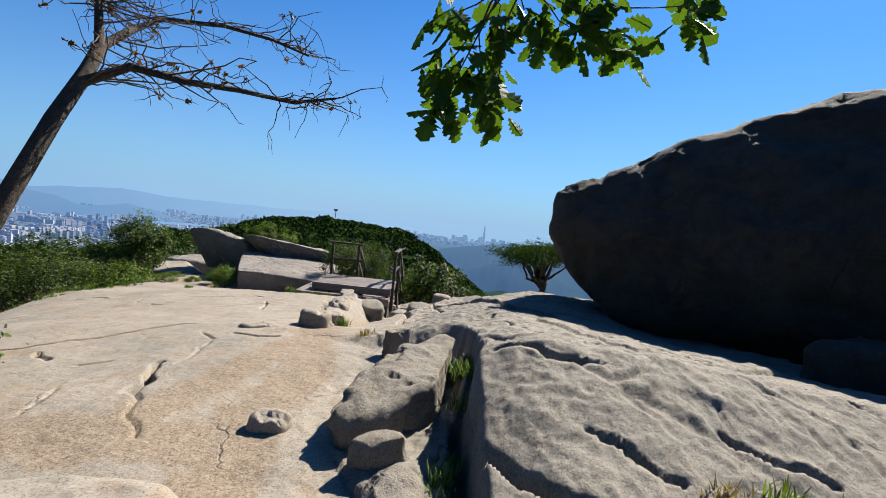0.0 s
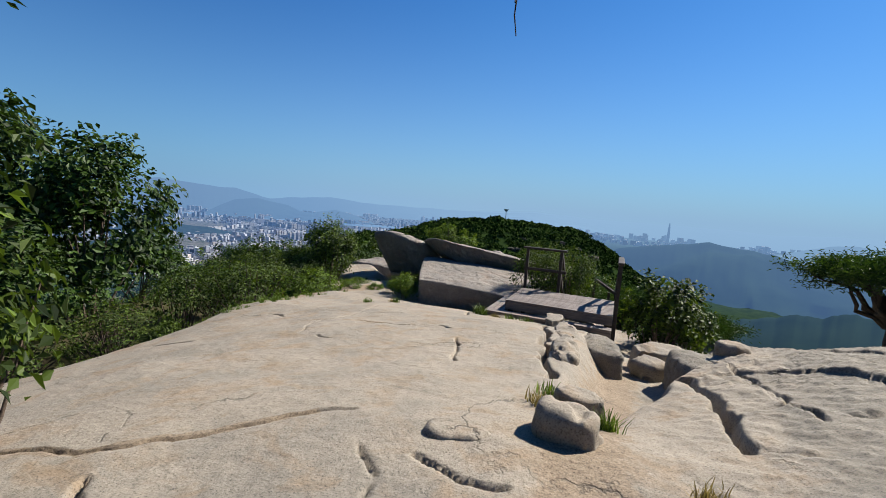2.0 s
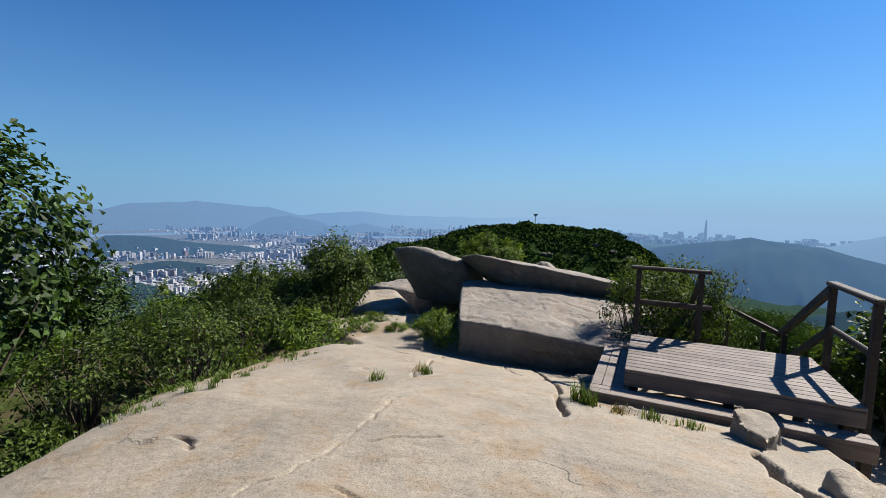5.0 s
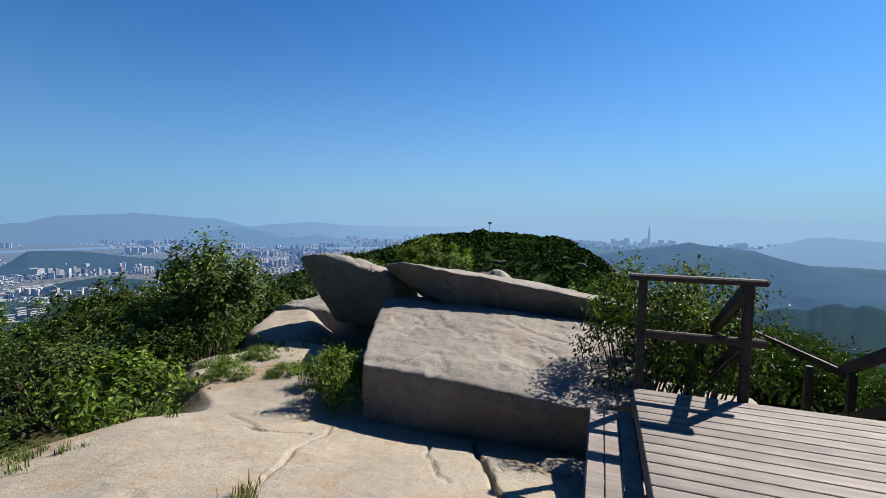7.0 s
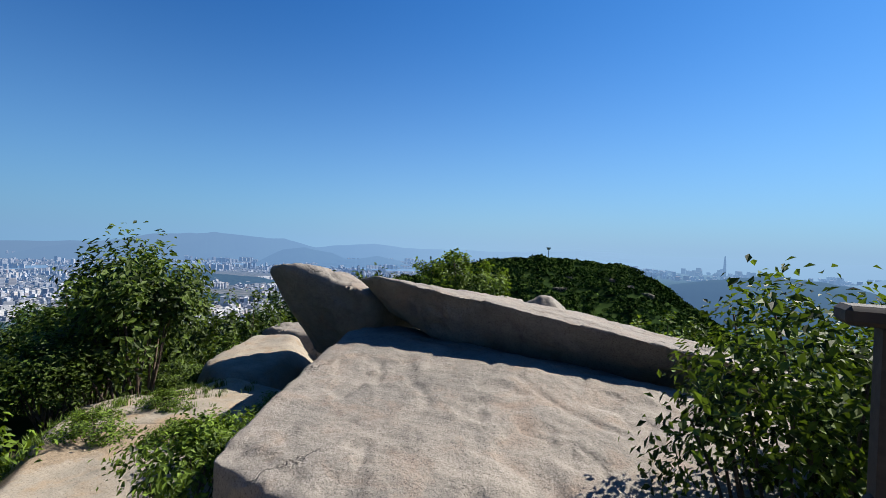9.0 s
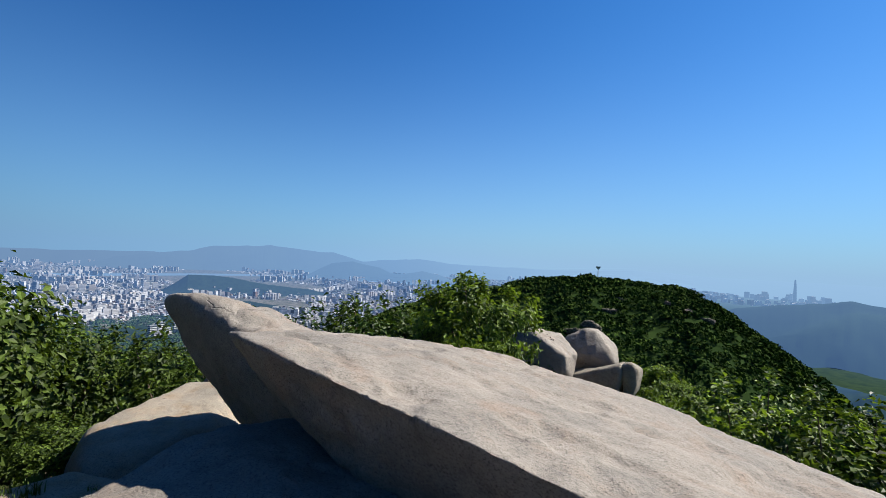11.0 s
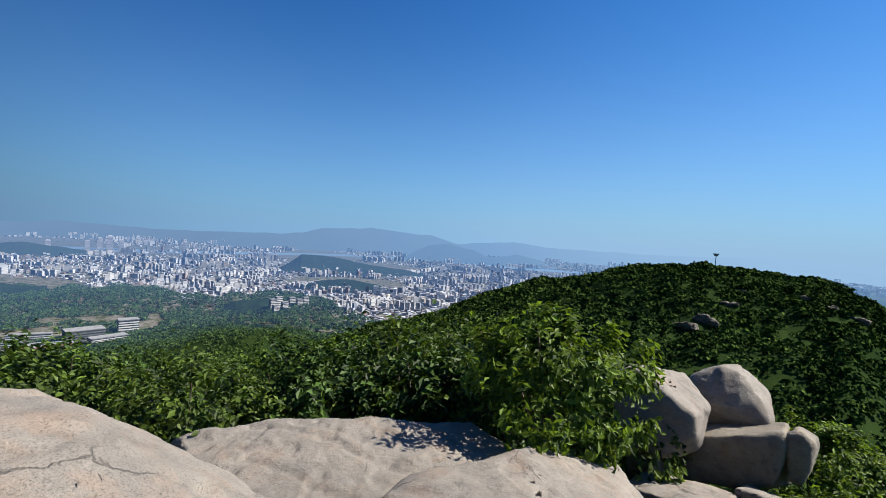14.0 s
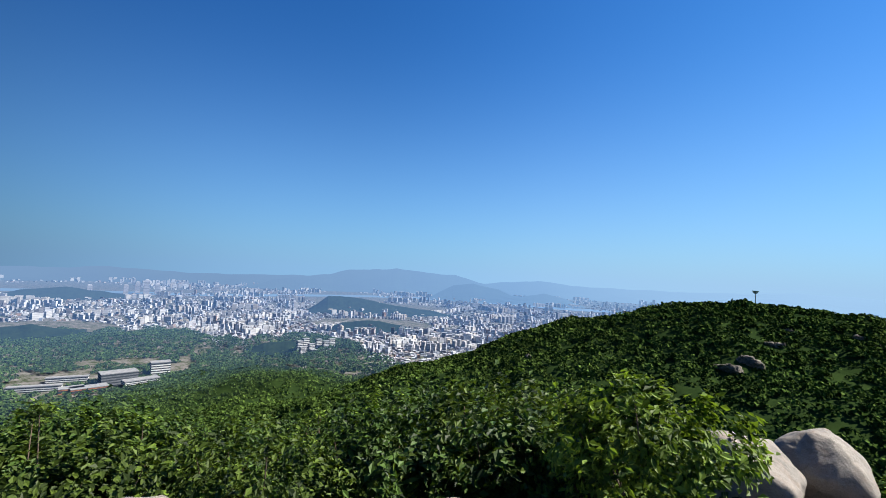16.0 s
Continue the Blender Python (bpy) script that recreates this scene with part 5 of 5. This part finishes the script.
# ---- the city ----
rng = np.random.default_rng(71)
PARKS = ((90, -3.3, 7, 0.7), (62, -3.7, 5, 0.85), (56, -4.7, 7, 0.6), (58, -6.8, 7.5, 0.7), (92, -7.3, 7, 1.0), (68, -9.6, 6.0, 1.1))


def wood_edge(yaw):
    """Elevation, in degrees, at which the woods at the city's foot give way to houses."""
    return np.interp(yaw, [50, 54, 58, 61, 65, 70, 74, 76, 80, 85, 96, 112], [-13, -12, -11, -9, -8.3, -9.0, -9.3, -9.0, -7.3, -7.5, -7.0, -7.0])


yaw = rng.uniform(50, 104, 11000)
d = np.sqrt(rng.uniform(620 ** 2, 1480 ** 2, 11000))
elv = np.degrees(np.arctan2(CITY, d))
px, py = -np.sin(np.radians(yaw)) * d, np.cos(np.radians(yaw)) * d
keep = (elv < wood_edge(yaw) + 0.25 * np.sin(yaw * 1.7)) & ~((yaw > 78) & (yaw < 92.5) & (elv > -13.4) & (elv < -10.4) & (vnoise(px / 40, py / 40, 12) > -0.05)) & (land_h(px, py) < CITY + 8)
crowns("foothill_woods", "dark green woods at the foot of the mountain", np.stack([px, py, land_h(px, py) + 2 + 12 * ramp(vnoise(px / 150, py / 150, 33), -0.2, 0.8)], -1)[keep], rng.uniform(4.5, 8.0, keep.sum()), 17, 73, FOREST)


def box_city(name, label, yaw0, yaw1, e0, e1, n, wide, high, mat):
    yaw = rng.uniform(yaw0, yaw1, n)
    elv = e0 + (e1 - e0) * rng.uniform(0, 1, n) ** 0.9
    keep = (elv > wood_edge(yaw)) | (yaw < 50)
    for py_, pe, pw, ph in PARKS:
        keep &= ((yaw - py_) / pw) ** 2 + ((elv - pe) / ph) ** 2 > 1
    keep &= ~((np.abs(elv + 3.55 - 0.25 * np.sin(yaw / 6)) < 0.16) & (yaw > 28) & (yaw < 100))
    yaw, elv = yaw[keep], elv[keep]
    n = len(yaw)
    d = CITY / np.tan(np.radians(elv))
    d = np.minimum(np.abs(d), 4700)
    cx, cy = -np.sin(np.radians(yaw)) * d, np.cos(np.radians(yaw)) * d
    ok = land_h(cx, cy) < CITY + 2
    cx, cy, d = cx[ok], cy[ok], d[ok]
    n = len(cx)
    w = rng.uniform(*wide, n) * (0.6 + d / 2600)
    l = w * rng.uniform(0.5, 1.0, n)
    quarter = ramp(vnoise(cx / 160, cy / 160, 5), -0.1, 0.5)
    h = rng.uniform(*high, n) * (0.45 + 0.9 * quarter) * (0.8 + d / 7000)
    a = 0.9 + 0.7 * np.round(2 * vnoise(cx / 220, cy / 220, 8)) + rng.normal(0, 0.06, n)
    corner = np.array([(-1, -1), (1, -1), (1, 1), (-1, 1)])
    c, s = np.cos(a)[:, None], np.sin(a)[:, None]
    u, v = corner[None, :, 0] * w[:, None] / 2, corner[None, :, 1] * l[:, None] / 2
    bx, by = cx[:, None] + u * c - v * s, cy[:, None] + u * s + v * c
    low = np.stack([bx, by, np.full_like(bx, CITY - 1)], -1)
    top = np.stack([bx, by, CITY + np.repeat(h[:, None], 4, 1)], -1)
    verts = np.concatenate([low, top], 1).reshape(-1, 3)
    base = np.arange(n)[:, None, None] * 8
    faces = base + np.array([[0, 1, 5, 4], [1, 2, 6, 5], [2, 3, 7, 6], [3, 0, 4, 7], [4, 5, 6, 7]])[None]
    return tagged(new(name, mesh_of(name, verts, faces.reshape(-1, 4), mat, False)), label, "buildings", kind="stuff")


box_city("city_houses", "crowded low houses of the city plain", 22, 112, -11.6, -1.9, 23000, (4, 8), (3, 6.5), TOWN)
box_city("city_towers", "clustered pale apartment towers of the city", 20, 112, -10.8, -2.1, 3000, (5.5, 10), (9, 20), TOWN)
box_city("valley_houses", "small white houses in the valley", -26, -9, -6.6, -5.2, 130, (6, 12), (3, 6), TOWN)
box_city("city_towers_far", "hazy office towers far across the plain", -25, 25, -3.4, -2.2, 900, (8, 16), (8, 30), TOWN)

def estates(name, label, count, mat):
    """Housing estates: parallel rows of tall slab blocks, alike within an estate."""
    verts, faces = [], []
    corner = ((-1, -1), (1, -1), (1, 1), (-1, 1))
    while count:
        yaw, elv = rng.uniform(32, 108), -2.4 - 7.6 * rng.uniform() ** 1.3
        if elv < wood_edge(yaw) + 0.4 or any(((yaw - a) / w) ** 2 + ((elv - e) / h) ** 2 < 1.2 for a, e, w, h in PARKS):
            continue
        count -= 1
        d = min(CITY / math.tan(radians(elv)), 4600)
        x, y = deg_xy(yaw, d)
        k = 0.75 + d / 4000
        turn, w, high = rng.uniform(0, 3.14), rng.uniform(9, 17) * k, rng.uniform(9, 20) * k
        for r in range(rng.integers(2, 5)):
            for q in range(rng.integers(1, 5)):
                if rng.uniform() < 0.15:
                    continue
                ox, oy = q * w * 1.5, r * w * 0.95
                c, s = math.cos(turn), math.sin(turn)
                bx, by, h = x + ox * c - oy * s, y + ox * s + oy * c, high * rng.uniform(0.85, 1.1)
                if float(land_h(bx, by)) > CITY + 2:
                    continue
                b = len(verts)
                for z in (CITY - 1, CITY + h):
                    for u, v in corner:
                        u, v = u * w / 2, v * w * 0.19
                        verts.append((bx + u * c - v * s, by + u * s + v * c, z))
                faces += [(b, b + 1, b + 5, b + 4), (b + 1, b + 2, b + 6, b + 5), (b + 2, b + 3, b + 7, b + 6), (b + 3, b, b + 4, b + 7), (b + 4, b + 5, b + 6, b + 7)]
    return tagged(new(name, mesh_of(name, verts, faces, mat, False)), label, "buildings", kind="stuff")


def estate_colour(m):
    own = m.add("ShaderNodeNewGeometry").outputs["Random Per Island"]
    wall = m.ramp(own, (0.0, (0.30, 0.30, 0.31)), (0.6, (0.46, 0.46, 0.45)), (0.85, (0.40, 0.36, 0.31)), (1.0, (0.26, 0.28, 0.31)))
    mp = m.add("ShaderNodeMapping")
    mp.inputs["Scale"].default_value = (0.02, 0.02, 0.5)
    m.link(m.pos(), mp.inputs["Vector"])
    return m.mix(1.0, wall, m.ramp(m.noise(1.0, 2, 0.5, mp.outputs[0]), (0.45, 0.7), (0.55, 1.0)), "MULTIPLY")


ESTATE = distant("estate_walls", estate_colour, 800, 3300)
estates("housing_estates", "rows of white slab apartment blocks across the city", 260, ESTATE)

# river across the plain
ya = np.linspace(26, 104, 160)
mid = 2960 + 150 * np.sin(ya / 7.0)
rows = [np.stack([-np.sin(np.radians(ya)) * (mid + o), np.cos(np.radians(ya)) * (mid + o), np.full_like(ya, CITY + 0.6)], -1) for o in (-105, 105)]
tagged(new("river", mesh_of("river", np.stack(rows, 1).reshape(-1, 3), grid_faces(len(ya), 2), WATER)), "wide pale blue river crossing the city", "water", kind="structure")


# slender tower on the skyline, the office towers, and the campus below the slope
def tall_tower(label, yaw, d, h, w, taper, name="skyscraper"):
    x, y = deg_xy(yaw, d)
    ob = thing(name, pose(x, y, CITY, 0, 0, yaw), label, "skyscraper")
    bm = bmesh.new()
    rings = []
    for k, (f, s) in enumerate(((0, 1), (0.35, 0.95), (0.7, (1 + taper) / 2), (0.95, taper), (1.0, taper * 0.55))):
        rings.append([bm.verts.new((sx * w / 2 * s, sy * w / 2 * s, h * f)) for sx, sy in ((-1, -1), (1, -1), (1, 1), (-1, 1))])
    for a, b in zip(rings[:-1], rings[1:]):
        for i in range(4):
            bm.faces.new((a[i], a[(i + 1) % 4], b[(i + 1) % 4], b[i]))
    bm.faces.new(rings[-1])
    part("shaft", bm, TOWN, ob)
    for k in range(1, 9):
        b2 = bmesh.new()
        z, s = h * k / 10, 1 - (1 - taper) * max(0, k / 10 - 0.3)
        bmesh.ops.create_cube(b2, size=1, matrix=Matrix.Translation((0, 0, z)) @ Matrix.Diagonal((w * s * 1.02, w * s * 1.02, h * 0.012, 1)))
        part("floor_band", b2, TOWN, ob)
    return ob


tall_tower("slender hazy tower standing far above the skyline", -5.3, 3900, 158, 21, 0.45)
for yaw, h, w in ((83.4, 92, 26), (84.2, 74, 24), (82.4, 66, 24), (85.2, 58, 22), (76.6, 72, 26), (88.2, 52, 22)):
    tall_tower("blue-grey office tower among lower blocks", yaw, 2750 + 30 * (h % 7), h * 0.85, w, 0.85)


def block(label, yaw, d, size, turn, floors, wall, name="campus_building"):
    """A flat-roofed building with window bands and a parapet, on the land below."""
    x, y = deg_xy(yaw, d)
    ob = thing(name, pose(x, y, lz(x, y) - 1, 0, 0, yaw + turn), label, "building", "campus buildings")
    w, l, h = size
    cube = lambda m: bmesh.ops.create_cube(m[0], size=1, matrix=Matrix.Translation(m[1]) @ Matrix.Diagonal((*m[2], 1)))
    bm = bmesh.new()
    cube((bm, (0, 0, h / 2), (w, l, h)))
    part("wall", bm, wall, ob)
    bm = bmesh.new()
    cube((bm, (0, 0, h + 0.4), (w + 1, l + 1, 0.8)))
    part("roof", bm, ROOF, ob)
    for k in range(floors):
        bm = bmesh.new()
        cube((bm, (0, 0, h * (k + 0.55) / floors), (w + 0.5, l + 0.5, h / floors * 0.42)))
        part("window_band", bm, GLASS_DARK, ob)
    return ob


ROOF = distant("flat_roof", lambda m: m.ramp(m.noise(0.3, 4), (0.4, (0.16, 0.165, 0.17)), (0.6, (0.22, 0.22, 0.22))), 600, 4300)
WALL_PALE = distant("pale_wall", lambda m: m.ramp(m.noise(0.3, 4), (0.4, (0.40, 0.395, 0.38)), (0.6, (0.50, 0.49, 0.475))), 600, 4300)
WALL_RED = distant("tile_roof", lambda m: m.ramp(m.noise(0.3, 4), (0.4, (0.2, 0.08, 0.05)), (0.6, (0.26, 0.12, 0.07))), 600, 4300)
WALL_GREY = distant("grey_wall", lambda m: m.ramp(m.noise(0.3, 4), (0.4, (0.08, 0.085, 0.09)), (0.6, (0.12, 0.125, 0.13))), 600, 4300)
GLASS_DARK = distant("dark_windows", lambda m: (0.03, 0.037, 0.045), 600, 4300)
block("dark grey campus block with rows of windows", 84.6, 800, (44, 24, 18), 12, 5, WALL_GREY)
block("pale campus block with rows of windows", 81.0, 835, (26, 18, 22), 8, 6, WALL_PALE)
block("low white campus hall with a flat roof", 82.6, 780, (44, 16, 5), 20, 2, WALL_PALE)
block("long low pale campus wing", 91.0, 800, (56, 9, 8), -14, 3, WALL_PALE)
block("long low pale campus wing", 88.7, 840, (48, 9, 8), -10, 3, WALL_PALE)
block("low hall with a red tiled roof", 86.9, 770, (40, 18, 7), 10, 1, WALL_RED)
block("low hall with a red tiled roof", 88.3, 775, (26, 16, 7), 4, 1, WALL_RED)
for k, (yaw, d, h) in enumerate(((66.6, 960, 30), (65.9, 968, 34), (65.2, 950, 26), (64.4, 985, 30), (63.5, 975, 28), (66.2, 935, 22), (64.9, 930, 18), (62.8, 990, 30))):
    block("white apartment tower at the edge of the woods", yaw, d, (12, 9, h), 25, 9, WALL_PALE, "apartment_tower")["group"] = "apartment towers"

# ---- oak whose branch hangs into view ----
def oak_leaf_mesh(name):
    """A lobed oak leaf, folded along its midrib, 1 long."""
    left = [(0.0, 0.0), (0.12, 0.10), (0.20, 0.07), (0.30, 0.20), (0.38, 0.13), (0.50, 0.29), (0.58, 0.18), (0.70, 0.30), (0.78, 0.18), (0.88, 0.20), (1.0, 0.0)]
    verts = [(x, 0, 0.03 * math.sin(3 * x)) for x, _ in left]
    up = [(x, w, -0.25 * w) for x, w in left[1:-1]]
    down = [(x, -w, -0.25 * w) for x, w in left[1:-1]]
    nm = len(left)
    verts += up + down
    faces = []
    for side in (0, 1):
        o = nm + side * (nm - 2)
        idx = [0] + [o + k for k in range(nm - 2)] + [nm - 1]
        for k in range(nm - 1):
            tri = [k, k + 1, idx[k + 1]] if k == 0 else [k, k + 1, idx[k + 1], idx[k]]
            if k == nm - 2:
                tri = [k, k + 1, idx[k]]
            faces.append(tri if side else tri[::-1])
    me = bpy.data.meshes.new(name)
    me.from_pydata(verts, [], faces)
    me.materials.append(OAK)
    return me


OAK = leafy("oak_leaf", (0.03, 0.06, 0.008), (0.065, 0.125, 0.016), 0.5)
oak = thing("oak_tree", pose(3.6, -5.6, 0.2), "oak with a low branch of lobed leaves overhead", "tree")
base = np.array([3.6, -5.6, 0.2])
rng = np.random.default_rng(81)
wood = [tube_arrays([(0, 0, -0.4), (0.05, 0.1, 1.2), (-0.05, 0.3, 2.4), (-0.2, 0.6, 3.3)], [0.16, 0.14, 0.12, 0.10], 10),
        tube_arrays(wander(rng, (-0.1, 0.4, 2.9), np.array([1.75, -1.25, 3.55]) - base, 8, 0.05), np.linspace(0.06, 0.02, 8), 7)]
part_mesh("trunk", mesh_of("trunk", *join_arrays(wood), BARK), oak)
CLUSTERS = [((1.60, -1.2, 2.84), 12, 0.13), ((1.88, -1.2, 2.87), 11, 0.12), ((1.56, -1.2, 3.02), 9, 0.12), ((1.78, -1.15, 3.06), 14, 0.14), ((1.56, -1.2, 3.33), 9, 0.11), ((1.85, -1.2, 3.34), 13, 0.14),
            ((2.07, -1.15, 3.42), 11, 0.13), ((2.32, -1.2, 3.33), 9, 0.11), ((2.62, -1.2, 3.31), 12, 0.12), ((2.45, -1.2, 3.46), 11, 0.12), ((3.06, -1.2, 3.55), 10, 0.12)]
leafm = oak_leaf_mesh("leaf")
for c, count, rad in CLUSTERS:
    c = np.array(c) - base
    root = np.array([1.9, -1.3, 3.55]) - base
    tw = wander(rng, root, c, 6, 0.03)
    part_mesh("twig", mesh_of("twig", *tube_arrays(tw, np.linspace(0.007, 0.003, 6), 5), TWIG), oak)
    for k in range(round(count * 1.7)):
        p = c + rng.normal(0, rad * 0.55, 3) * (1.0, 0.7, 1.1)
        lf = new("leaf", leafm)
        lf.parent = oak
        s = rng.uniform(0.15, 0.24)
        lf.matrix_local = Matrix.LocRotScale(Vector(p), Euler((rng.uniform(-1.1, 1.1), rng.uniform(0.2, 1.3), rng.uniform(0, 6.28))), Vector((s, s, s)))

# leafy tree over the edge of the dome, and the bush at the leaning tree's foot
canopy = put(make_bush("young_tree", "dark leafy tree leaning over the rock edge", "tree", 91, (0.75, 0.75, 0.6), 34, 1500, 0.11, LEAF_DARK, "trees", spread=0.14, root_drop=5.6, stems=2), -5.6, 0.7, -0.6, 0, 0.9, 0.95)
foot = put(make_bush("shrub", "bright green shrub at the foot of the leaning tree", "shrub", 93, (0.42, 0.42, 0.55), 30, 1100, 0.075, LEAF, "shrubs", spread=0.17), -1.78, -1.12, 0.3, 0, 0.85, 1.1)
again(foot, -2.1, -1.0, 0.2, 70, 0.85, 1.2)
again(foot, -2.75, -0.35, 0.1, 160, 1.1, 1.5)
again(canopy, -2.98, -0.62, 0.25, 50, 0.9, 0.95, "dark leafy young tree beside the leaning tree")


# ---- grass tufts ----
def tuft_mesh(name, seed, blades, high, spread, mat):
    rng = np.random.default_rng(seed)
    verts, faces = [], []
    for k in range(blades):
        a, lean = rng.uniform(0, 6.28), rng.uniform(0.15, 0.75)
        x, y = rng.normal(0, spread, 2)
        h, w = high * rng.uniform(0.5, 1.1), 0.004 + 0.004 * rng.uniform()
        dx, dy = math.cos(a), math.sin(a)
        for t, ww in ((0.0, 1.0), (0.55, 0.8), (1.0, 0.15)):
            out, up = lean * h * t * t, h * t * (1 - 0.25 * lean * t)
            verts.append((x + dx * out - dy * w * ww, y + dy * out + dx * w * ww, up))
            verts.append((x + dx * out + dy * w * ww, y + dy * out - dx * w * ww, up))
        b = len(verts) - 6
        faces += [(b, b + 1, b + 3, b + 2), (b + 2, b + 3, b + 5, b + 4)]
    return mesh_of(name, verts, faces, mat, False)


TUFTS = [tuft_mesh("grass_tuft", 1, 90, 0.20, 0.05, GRASS), tuft_mesh("grass_tuft", 2, 60, 0.13, 0.06, GRASS), tuft_mesh("grass_tuft", 3, 70, 0.12, 0.06, STRAW)]


def tuft(kind, x, y, s=1.0, z=None):
    ob = new("grass_tuft", TUFTS[kind])
    ob.location = (x, y, (sit(x, y) if z is None else z) - 0.01)
    ob.rotation_euler = (0, 0, (x * 37 + y * 11) % 6.28)
    ob.scale = (s, s, s)
    return tagged(ob, ("tuft of fresh green grass in a rock joint", "short green grass in a rock joint", "dry straw-coloured grass tuft")[kind], "grass", "grass tufts", "stuff")


for kind, x, y, s in ((1, 1.98, -0.35, 1.0), (1, 2.0, -0.55, 1.1), (1, 1.96, -0.75, 1.0), (1, 2.02, -0.15, 0.9), (1, 1.95, -1.0, 0.9), (2, 2.0, 0.05, 0.9), (1, 1.85, -1.45, 0.8), (1, 1.78, -1.7, 0.9),
                      (0, 0.46, 1.72, 0.8), (1, 0.02, 2.0, 0.9), (2, 0.0, 1.75, 0.9), (0, -2.0, 6.75, 1.15), (0, -1.88, 6.65, 0.9), (1, -1.3, 6.45, 0.9), (1, -1.0, 6.4, 0.8), (2, -1.6, 6.5, 0.8),
                      (1, -4.2, 6.2, 0.9), (0, -3.85, 6.75, 0.7), (2, -4.0, 6.9, 0.9), (2, 0.9, 0.9, 0.8), (2, 1.5, -2.2, 1.0), (1, 3.4, -2.0, 1.0), (1, 3.6, -2.1, 1.1), (2, 3.1, -2.0, 0.8), (2, 0.35, 5.0, 0.8), (2, -2.0, 8.75, 0.9)):
    tuft(kind, x, y, s)
# strip of grass along the left edge of the rock, too many blades to count
rng = np.random.default_rng(95)
items = []
for k in range(300):
    y = rng.uniform(0.5, 11.5)
    x = -6.55 - 0.25 * math.sin(y * 0.9) + rng.normal(0, 0.35) - 0.9 * float(ramp(y, 8.0, 9.6))
    z = max(sit(x, y), lz(x, y))
    src = TUFTS[0 if k % 3 == 0 else 1]
    v = np.zeros(len(src.vertices) * 3, np.float32)
    src.vertices.foreach_get("co", v)
    f = np.array([tuple(p.vertices) for p in src.polygons])
    keep = rng.uniform(0.4, 0.8)
    a = rng.uniform(0, 6.28)
    v = v.reshape(-1, 3) @ np.array([[math.cos(a), math.sin(a), 0], [-math.sin(a), math.cos(a), 0], [0, 0, 1]]) * keep + (x, y, z - 0.01)
    items.append((v[:180], f[:60][(f[:60] < 180).all(1)]))
tagged(new("grass_strip", mesh_of("grass_strip", *join_arrays(items), GRASS, False)), "sunlit strip of grass along the rock edge", "grass", kind="stuff")
